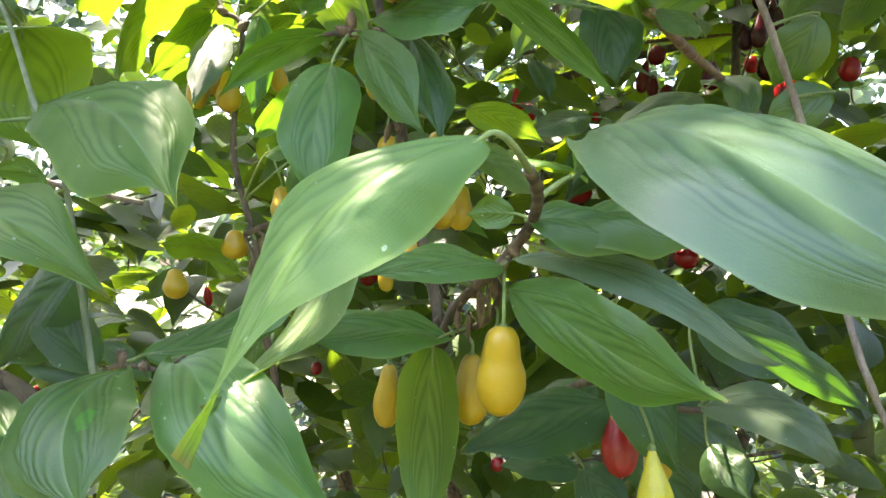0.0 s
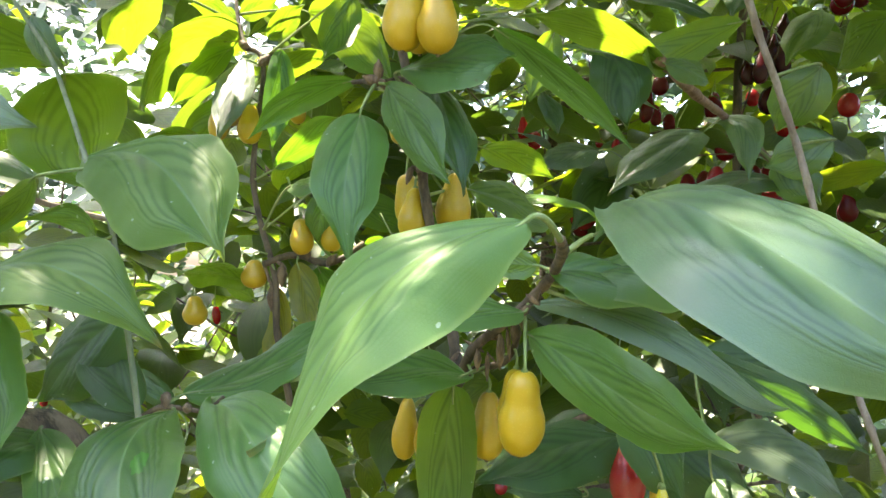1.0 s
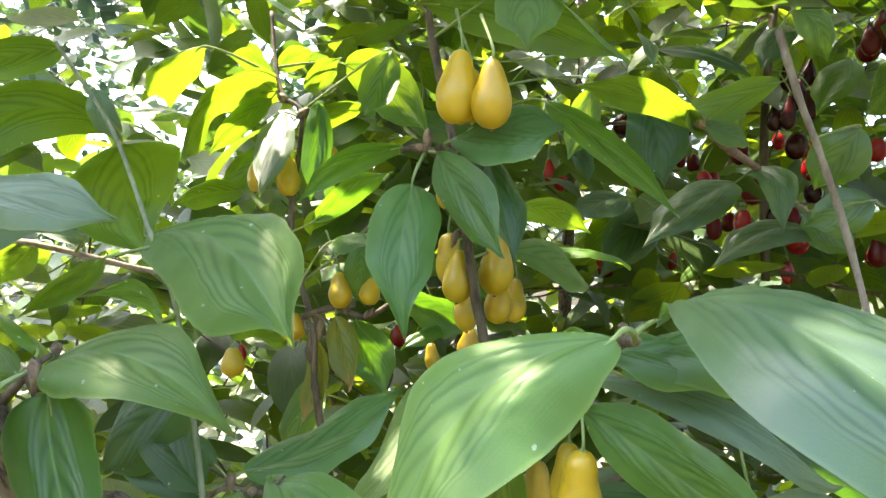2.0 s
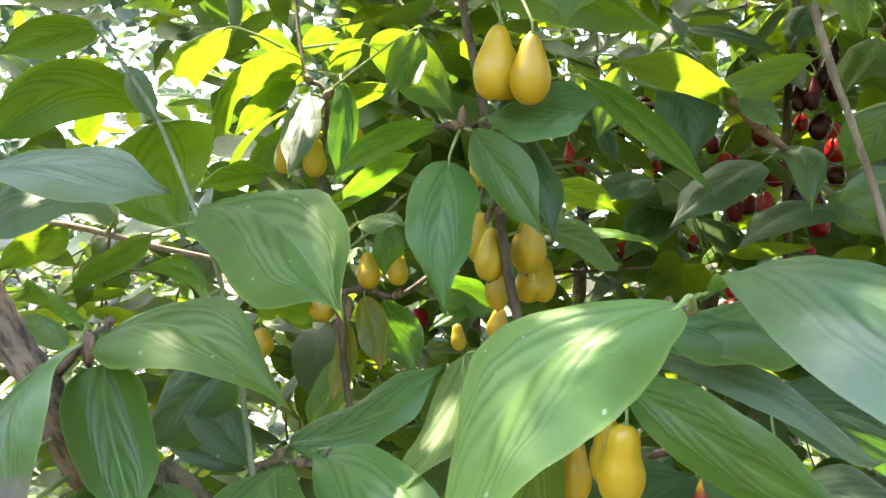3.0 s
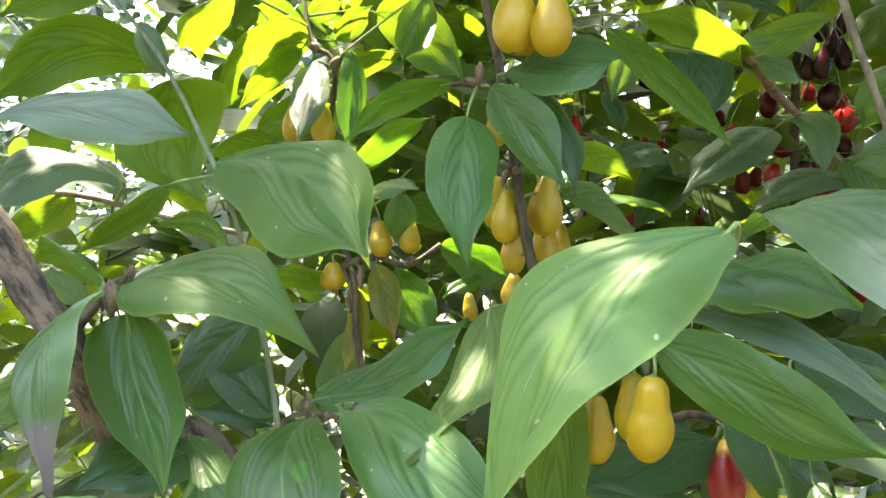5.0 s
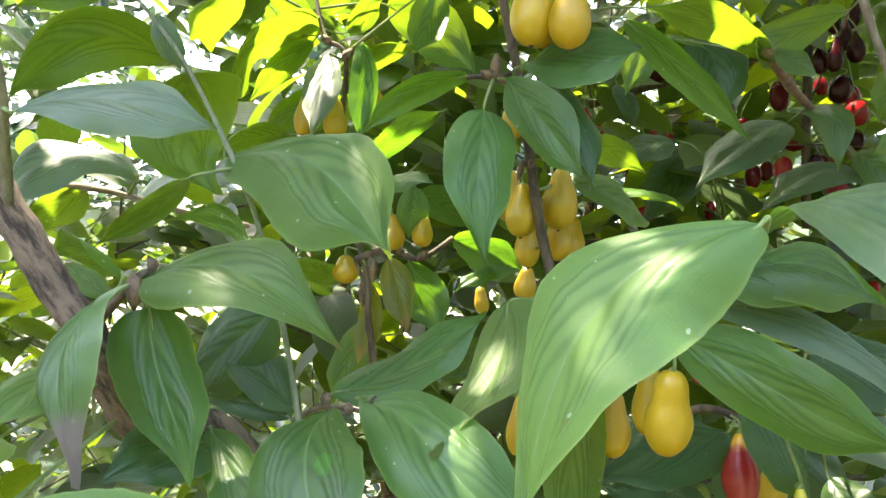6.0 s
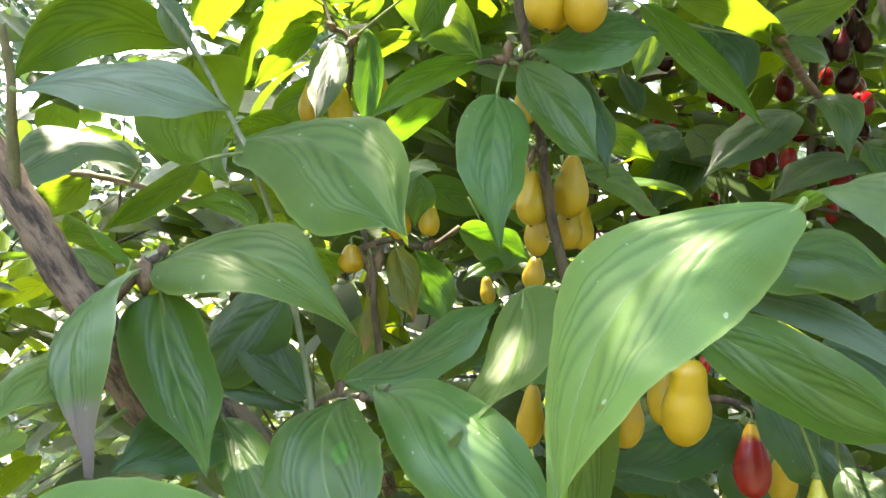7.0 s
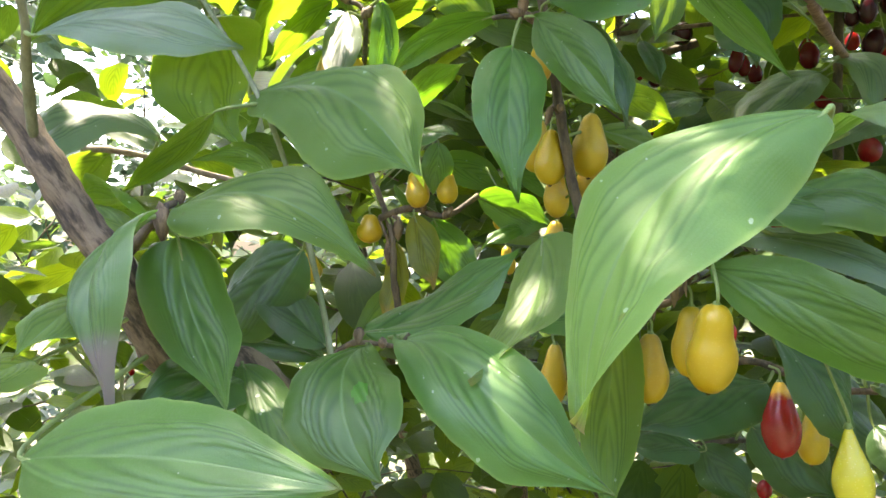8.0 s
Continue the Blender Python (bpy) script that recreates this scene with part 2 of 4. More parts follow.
# ---- builders ----
def mesh_object(name, verts, faces, mats, parent=None, uvs=None, mat_ids=None):
    me = bpy.data.meshes.new(name)
    me.from_pydata([tuple(v) for v in verts], [], [tuple(f) for f in faces])
    for m in mats:
        me.materials.append(m)
    me.polygons.foreach_set("use_smooth", np.ones(len(me.polygons), dtype=bool))
    if mat_ids is not None:
        me.polygons.foreach_set("material_index", np.array(mat_ids, dtype=np.int32))
    if uvs is not None:
        layer = me.uv_layers.new(name="UVMap")
        index = np.empty(len(me.loops), dtype=np.int32)
        me.loops.foreach_get("vertex_index", index)
        layer.data.foreach_set("uv", np.asarray(uvs, dtype=np.float32)[index].ravel())
    me.update()
    ob = new(name, me)
    if parent:
        ob.parent = parent
    return ob


def smooth_line(pts, steps=6):
    """Points along a Catmull-Rom curve."""
    p = [Vector(q) for q in pts]
    p = [p[0] * 2 - p[1]] + p + [p[-1] * 2 - p[-2]]
    out = []
    for i in range(1, len(p) - 2):
        for k in range(steps):
            t = k / steps
            a, b, c, d = p[i - 1:i + 3]
            out.append(0.5 * (2 * b + (c - a) * t + (2 * a - 5 * b + 4 * c - d) * t * t + (3 * b - a - 3 * c + d) * t ** 3))
    return out + [p[-2]]


def tube(line, radii, sides=8, rough=0.0, seed=0.0):
    """Verts and faces of a closed tube round a line, with an uneven skin."""
    verts, faces = [], []
    ref = Vector((0.31, 0.52, 0.79))
    for i, c in enumerate(line):
        d = (line[min(i + 1, len(line) - 1)] - line[max(i - 1, 0)]).normalized()
        s = d.cross(ref).normalized()
        w = s.cross(d)
        for k in range(sides):
            a = 2 * math.pi * k / sides
            o = s * math.cos(a) + w * math.sin(a)
            r = radii[i] * (1 + rough * noise.noise((c + o * radii[i]) * 260 + Vector((seed, 0, 0))))
            verts.append(c + o * r)
    n = len(line)
    for i in range(n - 1):
        for k in range(sides):
            a, b = i * sides + k, i * sides + (k + 1) % sides
            faces.append((a, b, b + sides, a + sides))
    faces.append(tuple(range(sides))[::-1])
    faces.append(tuple((n - 1) * sides + k for k in range(sides)))
    return verts, faces


TWIG_LINES = {}


def twig(label, skin, r0, r1, pts):
    line = smooth_line(pts, 8)
    n = len(line)
    radii = []
    for i in range(n):
        r = r0 + (r1 - r0) * i / (n - 1)
        radii.append(r * (1 + 0.35 * max(0.0, noise.noise(line[i] * 120)) ** 2 + (0.18 if i % 16 == 8 and r0 < 0.003 else 0.0)))
    if skin == "limb":
        line, radii = smooth_line(line, 3), np.repeat(radii, 3)[:3 * n - 2]
    verts, faces = tube(line, radii, 28 if r0 > 0.003 else 8, {"green": 0.08, "limb": 0.13}.get(skin, 0.2))
    ob = mesh_object("branch", verts, faces, [MAT[skin]])
    tagged(ob, label, "branch", "branches of the cornelian cherry shrubs")
    TWIG_LINES[ob.name] = line
    return ob


def outline(v, drawn=0.62):
    """Half width of a cornel leaf at v along it, 1 at the widest: rounded base, drawn-out tip."""
    k = min(1.0, max(0.0, (v - 0.66) / 0.30))
    return v ** 0.52 * (1 - v) ** 0.74 * (1 - drawn * k * k * (3 - 2 * k)) / 0.4202


SHADED = []


def leaf(owner, base, tip, normal, width, bend, fold, twist, skin, note="", bow=0.0, late=1.1, rows=56, half=10):
    """One leaf of a twig: base and tip, the way its upper side faces, its width; bend arches it, bow curves it sideways, fold lifts both halves."""
    b, t = Vector(base), Vector(tip)
    length = (t - b).length
    a = (t - b).normalized()
    n0 = Vector(normal)
    n0 = (n0 - a * n0.dot(a)).normalized()
    if note == "hole":
        rows, half = 110, 24
    if min(b.y, t.y) < 0.24:
        rows, half = max(rows, 84), max(half, 14)
    seed = (b.x * 91 + b.z * 57 + t.y * 33) * 10
    keel = 0.06 + 2.2 * fold
    verts, uvs, faces = [], [], []
    cols = 2 * half + 1
    for i in range(rows + 1):
        v = i / rows
        ang = radians(twist) * (v - 0.4)
        n = Matrix.Rotation(ang, 3, a) @ n0
        s = a.cross(n)
        sway = 0.05 * math.sin(3.2 * v + seed) * (v * (1 - v)) * 4
        c = b + a * (v * length) + n * (bend * length * 4 * v * (1 - v)) + s * (sway * width + bow * length * 4 * v * (1 - v))
        w = outline(v ** late, 0.25 if note == "large" else 0.62) * width / 2
        for j in range(cols):
            u = (j - half) / half
            edge = 1 + 0.09 * noise.noise(Vector((v * 5, u * 0.4, seed))) + 0.03 * noise.noise(Vector((v * 17, u * 2.0, seed)))
            arch = v - 0.6 * abs(u) ** 1.2 / (1.15 - abs(u))
            quilt = 0.024 * width * abs(math.sin(math.pi * 5.5 * arch)) * min(1, abs(u) * 2.6) ** 2 * (1 - abs(u) ** 4) * min(1, max(0, 1 - (arch - 0.55) * 6)) * min(1, max(0, 1 + (arch + 0.1) * 6))
            ripple = 0.21 * width * noise.noise(Vector((v * 2.7 + seed, u * 0.9, seed))) * abs(u) ** 1.5
            curl = (keel * abs(u) - (0.9 * keel + 0.16) * u * u) * w + quilt + ripple
            verts.append(c + s * (u * w * edge) + n * curl)
            uvs.append((u * 0.5 + 0.5, v))
    for i in range(rows):
        for j in range(cols - 1):
            p = i * cols + j
            faces.append((p, p + 1, p + cols + 1, p + cols))
    if note == "hole":
        def eaten(f):
            u, v = uvs[f[0]]
            return ((u - 0.33) / 0.075) ** 2 + ((v - 0.56) / 0.07) ** 2 < 1 + 0.5 * noise.noise(Vector((u * 40, v * 40, 0)))
    if min(b.y, t.y) < (0.37 if skin in ("deep", "shade_dark", "pale", "sheen") else 0.285) and skin != "lit_copy":
        SHADED.extend(verts[5 + len(SHADED) % 7::(41 if rows > 100 else 11)])
    parent = TWIGS[owner]
    near = min(TWIG_LINES[parent.name], key=lambda q: (q - b).length)
    bent = b - a * (0.18 * (near - b).length)
    arc = [near * (1 - k) ** 2 + bent * (2 * k * (1 - k)) + b * k * k for k in (0.0, 0.2, 0.4, 0.6, 0.8)]
    ids = [1 if note == "hole" and eaten(f) else 0 for f in faces]
    mat = MAT["purple"] if note == "purple tip" else MAT[skin]
    ob = mesh_object("leaf", verts, faces, [mat] + [MAT["thin"]] * (note == "hole"), parent, uvs, ids)
    line = smooth_line([*arc, b, b + a * (0.10 * length) + n0 * (bend * length * 0.32 - 0.0004)], 2)
    r = 0.00055 + 0.010 * width
    sv, sf = tube(line, [r * (1 - 0.55 * i / (len(line) - 1)) for i in range(len(line))], 6)
    mesh_object("stalk", sv, sf, [MAT["stalk"]], ob)
    words = {"purple tip": "leaf withering to a purple tip", "hole": "leaf with a thin patch eaten down to one skin", "scorched tip": "leaf with a brown scorched tip",
             "withered": "yellowing leaf hanging limp", "speckled": "dark green leaf with pale specks", "glowing": "yellow-green leaf lit through by the sun"}
    if note in words:
        tagged(ob, words[note])
    return ob


def bud(owner, place, length, width, way=(0.0, 0.0, -1.0)):
    """A scaly winter bud that sits on a twig: an ovoid with overlapping scales."""
    c, d = Vector(place), Vector(way).normalized()
    parent = TWIGS[owner]
    near = min(TWIG_LINES[parent.name], key=lambda q: (q - c).length)
    line = [near, c - d * (0.5 * length)] + [c + d * (length * (k / 7 - 0.5)) for k in range(1, 8)]
    radii = [width * 0.22, width * 0.24] + [width * 0.5 * math.sin(math.pi * (0.16 + 0.82 * k / 7)) * (1.0 + 0.16 * (k % 2)) + 0.0001 for k in range(1, 8)]
    verts, faces = tube(line, radii, 8, 0.25)
    return mesh_object("bud", verts, faces, [MAT["bud"]], parent)


FRUIT_WORDS = {
    "yellow": "ripe yellow pear-shaped cornelian cherry on a thin stalk",
    "lime": "greenish yellow unripe cornelian cherry on a thin stalk",
    "ripe": "red cornelian cherry still yellow at its shoulder",
    "red": "glossy bright red cornelian cherry hanging in shade",
    "maroon": "glossy deep red cornelian cherry hanging on a thin stalk",
    "dark": "glossy dark maroon overripe cornelian cherry in a cluster",
}


def cherry(centre, width, height, form, skin):
    """A hanging fruit: lathed body, stalk up to the nearest twig."""
    rnd = random.Random(int(centre[0] * 1e5) + int(centre[2] * 1e4))
    rings, sides, neck = 24, 24, rnd.uniform(0.45, 0.70)
    waist = 0.10 if width > 0.0135 else 0.04
    if form == "drop":
        neck, waist = 0.24, 0.0
    if form == "bottle":
        neck, waist = 0.62, 0.10
    if form == "tear":
        neck, waist = 0.44, 0.02
    if form == "spindle":
        neck, waist = 0.36, 0.0
    verts, faces = [], []
    for i in range(rings + 1):
        v = i / rings
        z = height * (0.5 - v)
        if form != "oval":
            k = min(1.0, v / 0.62)
            r = neck + (1 - neck) * k * k * (3 - 2 * k) if v < 0.62 else math.sqrt(max(0.0, 1 - ((v - 0.62) / 0.38) ** 2))
            if v < 0.17:
                r *= math.sqrt(max(0.0, 1 - ((0.17 - v) / 0.17) ** 2))
            r *= 1 - waist * math.exp(-((v - 0.36) / 0.11) ** 2)
        else:
            r = math.sqrt(max(0.0, 1 - ((v - 0.5) / 0.5) ** 2)) ** 0.9 * (0.9 + 0.1 * min(1.0, v * 2))
        r = max(r, 0.02) * width / 2
        for k in range(sides):
            a = 2 * math.pi * k / sides
            lump = 1 + 0.05 * noise.noise(Vector((math.cos(a) * 1.2 + centre[0] * 90, math.sin(a) * 1.2, v * 2.5)))
            verts.append(Vector((r * lump * math.cos(a), r * lump * math.sin(a), z)))
    for i in range(rings):
        for k in range(sides):
            p, q = i * sides + k, i * sides + (k + 1) % sides
            faces.append((p, p + sides, q + sides, q))
    ob = mesh_object("cornelian_cherry", verts, faces, [MAT["reds" if skin == "red" else skin]])
    ob.matrix_world = pose(*centre, rnd.uniform(-9, 9), rnd.uniform(-9, 9), rnd.uniform(0, 360))
    groups = {"red": "red cornelian cherries", "maroon": "red cornelian cherries", "dark": "dark red cornelian cherries", "ripe": "ripening cornelian cherries"}
    tagged(ob, FRUIT_WORDS[skin], "fruit", groups.get(skin, "yellow cornelian cherries"))
    top = Vector((0, 0, height * 0.49))
    up = ob.matrix_world @ top
    lines = [q for line in TWIG_LINES.values() for q in line if q.z > up.z + 0.002]
    near = min(lines, key=lambda q: (q - up).length + 0.5 * abs(q.y - up.y))
    way = near - up
    if way.length > 0.028:
        near = up + way.normalized() * 0.028 * 0.4 + Vector((0, 0.004, 0.02))
    back = ob.matrix_world.inverted()
    line = smooth_line([top - Vector((0, 0, 0.001)), top + Vector((0, 0, 0.004)), back @ near], 4)
    sv, sf = tube(line, [0.00055] * (len(line) - 1) + [0.0008], 6)
    stalk = mesh_object("stalk", sv, sf, [MAT["stalk"]], ob)
    cap_v, cap_f = tube([top - Vector((0, 0, 0.0012)), top + Vector((0, 0, 0.0006))], [0.0016, 0.0009], 8)
    mesh_object("stalk_collar", cap_v, cap_f, [MAT["stalk"]], ob)
    foot = Vector((0, 0, -height * 0.5))
    scar_v, scar_f = tube([foot + Vector((0, 0, 0.0006)), foot - Vector((0, 0, 0.0005))], [0.0011, 0.0006], 8)
    mesh_object("blossom_scar", scar_v, scar_f, [MAT["bark"]], ob)
    return ob


def leaf_mass(name, centres, axes, normals, lengths, ratio, skin, rows=6, half=2, bend=0.1):
    """Many leaves joined into one mesh."""
    rng = np.random.default_rng(len(centres))
    c, a, n = (np.asarray(q, dtype=float) for q in (centres, axes, normals))
    a /= np.linalg.norm(a, axis=1)[:, None]
    n -= a * (n * a).sum(1)[:, None]
    n /= np.linalg.norm(n, axis=1)[:, None]
    s = np.cross(a, n)
    ln = np.asarray(lengths)[:, None]
    cols = 2 * half + 1
    wide = ratio * rng.uniform(0.8, 1.2, (len(c), 1))
    arch = bend * rng.uniform(-0.6, 1.6, (len(c), 1))
    vv, uu = [], []
    for i in range(rows + 1):
        v = i / rows
        w = outline(min(v, 1.0)) if 0 < v < 1 else 0.0
        for j in range(cols):
            u = (j - half) / half
            vv.append(c + a * ln * (v - 0.5) + s * ln * wide * (0.5 * u * w) + n * ln * (arch * 4 * v * (1 - v) + 0.05 * abs(u) * w * wide))
            uu.append((u * 0.5 + 0.5, v))
    per = len(uu)
    verts = np.stack(vv, axis=1).reshape(-1, 3)
    quads = np.array([(i * cols + j, i * cols + j + 1, (i + 1) * cols + j + 1, (i + 1) * cols + j) for i in range(rows) for j in range(cols - 1)])
    faces = (quads[None] + per * np.arange(len(c))[:, None, None]).reshape(-1, 4)
    me = bpy.data.meshes.new(name)
    me.vertices.add(len(verts))
    me.vertices.foreach_set("co", verts.ravel())
    me.loops.add(faces.size)
    me.loops.foreach_set("vertex_index", faces.ravel().astype(np.int32))
    me.polygons.add(len(faces))
    me.polygons.foreach_set("loop_start", np.arange(0, faces.size, 4, dtype=np.int32))
    me.polygons.foreach_set("use_smooth", np.ones(len(faces), dtype=bool))
    layer = me.uv_layers.new(name="UVMap")
    layer.data.foreach_set("uv", np.tile(np.array(uu, dtype=np.float32), (len(c), 1))[faces.ravel()].ravel())
    me.materials.append(MAT[skin])
    me.update(calc_edges=True)
    me.validate()
    return new(name, me)


# ---- ground ----
def ground():
    n, size = 60, 60.0
    verts, faces = [], []
    for i in range(n + 1):
        for j in range(n + 1):
            x, y = (i / n * 2 - 1), (j / n * 2 - 1)
            x, y = size * x * abs(x) ** 1.5, size * y * abs(y) ** 1.5
            verts.append((x, y, 0.05 * noise.noise(Vector((x, y, 0)) * 0.8)))
    for i in range(n):
        for j in range(n):
            p = i * (n + 1) + j
            faces.append((p, p + n + 1, p + n + 2, p + 1))
    tagged(mesh_object("ground", verts, faces, [soil_material()]), "bare brown garden soil with patches of short grass", "ground", kind="structure")


ground()


# ---- branches, leaves and cherries ----
TWIGS = {}
TWIGS["stem"] = twig('rough brown fruiting twig of the cornelian cherry shrub', "bark", 0.0024, 0.0017, [(0.012, 0.262, 1.365), (0.015, 0.270, 1.391), (0.005, 0.280, 1.436), (-0.001, 0.280, 1.471), (-0.008, 0.277, 1.511), (-0.016, 0.275, 1.546), (-0.022, 0.280, 1.577)])
TWIGS["front"] = twig('slender brown twig with knobbly buds carrying large leaves', "bark", 0.0020, 0.0013, [(0.013, 0.263, 1.378), (0.020, 0.240, 1.399), (0.031, 0.220, 1.412), (0.0400, 0.208, 1.4235), (0.0410, 0.190, 1.4305), (0.0380, 0.168, 1.4335), (0.0335, 0.1475, 1.4350)])
TWIGS["shoot"] = twig('smooth grey-green young shoot with paired leaves', "green", 0.0007, 0.0009, [(-0.161, 0.250, 1.536), (-0.139, 0.235, 1.513), (-0.123, 0.225, 1.494), (-0.098, 0.200, 1.459), (-0.090, 0.200, 1.439), (-0.080, 0.190, 1.412), (-0.074, 0.186, 1.386), (-0.073, 0.190, 1.366)])
TWIGS["limb"] = twig('thick grey-brown limb with flaking bark', "limb", 0.0042, 0.0046, [(-0.164, 0.165, 1.469), (-0.156, 0.168, 1.458), (-0.149, 0.170, 1.448), (-0.140, 0.170, 1.434), (-0.132, 0.171, 1.420), (-0.124, 0.172, 1.409), (-0.114, 0.176, 1.386), (-0.094, 0.182, 1.383), (-0.081, 0.190, 1.360)])
TWIGS["spur"] = twig('short side spur rising from the thick limb', "olive", 0.0014, 0.0009, [(-0.141, 0.171, 1.434), (-0.143, 0.169, 1.438), (-0.142, 0.166, 1.445), (-0.139, 0.160, 1.457), (-0.136, 0.155, 1.466), (-0.135, 0.150, 1.476)])
TWIGS["low"] = twig('thin brown twig ending in a leaf node', "bark", 0.0008, 0.0006, [(-0.075, 0.187, 1.385), (-0.068, 0.186, 1.389), (-0.060, 0.184, 1.389), (-0.056, 0.187, 1.388), (-0.054, 0.195, 1.390)])
TWIGS["bud"] = twig('short twig with a swollen brown bud', "bark", 0.0014, 0.0005, [(-0.133, 0.180, 1.405), (-0.116, 0.168, 1.418), (-0.110, 0.166, 1.424), (-0.109, 0.172, 1.426), (-0.109, 0.174, 1.425)])
TWIGS["cross"] = twig('cross twig with a scaly bud node', "bark", 0.0009, 0.0013, [(-0.028, 0.262, 1.500), (-0.024, 0.260, 1.500), (-0.017, 0.255, 1.498), (-0.009, 0.270, 1.504)])
TWIGS["mid"] = twig('dark twig set with yellow-green backlit leaves', "bark", 0.0019, 0.0012, [(-0.068, 0.360, 1.343), (-0.076, 0.350, 1.392), (-0.078, 0.350, 1.422), (-0.096, 0.370, 1.474), (-0.096, 0.385, 1.542), (-0.109, 0.390, 1.557), (-0.117, 0.400, 1.584), (-0.123, 0.410, 1.616)])
TWIGS["midx"] = twig('short dark spur with withered bracts', "bark", 0.0018, 0.0014, [(-0.084, 0.350, 1.428), (-0.068, 0.350, 1.433), (-0.050, 0.352, 1.429), (-0.033, 0.360, 1.440)])
TWIGS["right"] = twig('long straight grey-brown twig', "twig", 0.0018, 0.0013, [(0.141, 0.300, 1.567), (0.150, 0.300, 1.537), (0.160, 0.300, 1.509), (0.173, 0.300, 1.468), (0.179, 0.280, 1.392), (0.182, 0.270, 1.366), (0.191, 0.270, 1.344)])
TWIGS["redt"] = twig('reddish brown twig among the red cherries', "red", 0.0026, 0.0021, [(0.105, 0.300, 1.524), (0.145, 0.360, 1.524), (0.189, 0.420, 1.524), (0.259, 0.500, 1.510), (0.326, 0.560, 1.491)])
TWIGS["redv"] = twig('upright brown stem behind the red cherries', "bark", 0.0036, 0.0032, [(0.259, 0.560, 1.457), (0.253, 0.550, 1.550), (0.256, 0.550, 1.625), (0.268, 0.560, 1.696)])
TWIGS["redh"] = twig('dark horizontal branch in the shade', "bark", 0.0045, 0.0026, [(0.106, 0.700, 1.590), (0.189, 0.680, 1.612), (0.252, 0.640, 1.619), (0.307, 0.620, 1.640), (0.388, 0.600, 1.654)])
TWIGS["redb"] = twig('dark thin twig in the shade', "bark", 0.0024, 0.0016, [(0.184, 0.600, 1.448), (0.221, 0.580, 1.458), (0.255, 0.560, 1.467), (0.296, 0.550, 1.457), (0.317, 0.500, 1.447)])
TWIGS["left"] = twig('pale bare twig beyond the shoot', "twig", 0.0018, 0.0014, [(-0.234, 0.340, 1.464), (-0.214, 0.330, 1.462), (-0.194, 0.330, 1.458), (-0.175, 0.350, 1.452), (-0.149, 0.380, 1.446)])
TWIGS["fruitw"] = twig('fruit spur holding the yellow cherries', "bark", 0.0014, 0.0010, [(0.013, 0.262, 1.378), (0.020, 0.250, 1.390), (0.031, 0.235, 1.396), (0.034, 0.225, 1.407), (0.031, 0.220, 1.412)])
TWIGS["low2"] = twig('hidden lower twig with the ripening cherries', "bark", 0.0020, 0.0014, [(0.059, 0.360, 1.335), (0.084, 0.320, 1.360), (0.098, 0.300, 1.359), (0.113, 0.290, 1.354), (0.134, 0.280, 1.356)])
TWIGS["redlow"] = twig('thin dark twig low in the shrub', "bark", 0.0018, 0.0012, [(0.082, 0.420, 1.287), (0.123, 0.420, 1.294), (0.163, 0.420, 1.291), (0.223, 0.420, 1.298)])
leaf("front", (0.0228, 0.1234, 1.4373), (-0.0199, 0.1081, 1.3876), (-0.55, -0.55, 0.64), 0.0318, 0.10, 0.08, 37, "near", "large", bow=0.19, late=1.22)
leaf("front", (0.0495, 0.1829, 1.4380), (0.0968, 0.1073, 1.4092), (-0.08, -0.40, 0.91), 0.0418, 0.24, 0.09, 36, "sheen", "large", bow=0.14, late=1.84)
leaf("shoot", (-0.1015, 0.2044, 1.4593), (-0.0478, 0.1727, 1.4292), (-0.00, -0.69, 0.72), 0.0375, 0.13, 0.09, 4, "near", "speckled", bow=-0.11, late=1.27)
leaf("bud", (-0.1081, 0.1706, 1.4242), (-0.0583, 0.1620, 1.4084), (0.13, -0.64, 0.75), 0.0261, 0.21, 0.13, 18, "near", bow=-0.07, late=0.80)
leaf("spur", (-0.1339, 0.1544, 1.4624), (-0.0876, 0.1591, 1.4596), (0.12, -0.81, 0.57), 0.0171, 0.10, 0.10, 19, "pale", "bluish", bow=-0.03, late=1.43)
leaf("shoot", (-0.1419, 0.2644, 1.5049), (-0.1720, 0.2091, 1.4769), (-0.84, 0.21, 0.49), 0.0247, 0.20, 0.10, 35, "lit_copy", "under", bow=-0.16, late=1.13)
leaf("shoot", (-0.1302, 0.2439, 1.4968), (-0.1266, 0.2715, 1.4538), (-0.78, 0.56, 0.29), 0.0443, 0.22, 0.08, -30, "lit_copy", "backlit", bow=-0.02, late=0.91)
leaf("bud", (-0.1067, 0.1664, 1.4174), (-0.0845, 0.1384, 1.3827), (0.22, -0.68, 0.69), 0.0196, -0.19, 0.20, 19, "deep", "scorched tip", bow=0.02, late=0.58)
leaf("bud", (-0.1116, 0.1617, 1.4214), (-0.1084, 0.1386, 1.3823), (-0.53, -0.75, 0.40), 0.0231, 0.23, 0.25, -22, "near", "purple tip", bow=-0.06, late=0.69)
leaf("limb", (-0.1157, 0.1237, 1.3778), (-0.0537, 0.0970, 1.3832), (-0.35, -0.69, 0.64), 0.0203, 0.07, 0.08, 14, "deep", "large", late=0.99)
leaf("low", (-0.0639, 0.1845, 1.3883), (-0.0549, 0.1475, 1.3651), (-0.02, -0.53, 0.84), 0.0269, 0.18, 0.12, 36, "deep", "hole", bow=0.17, late=1.64)
leaf("low", (-0.0576, 0.1961, 1.3874), (-0.0045, 0.1583, 1.3594), (-0.08, -0.66, 0.74), 0.0269, 0.24, 0.12, 35, "deep", "broad", bow=0.04, late=1.29)
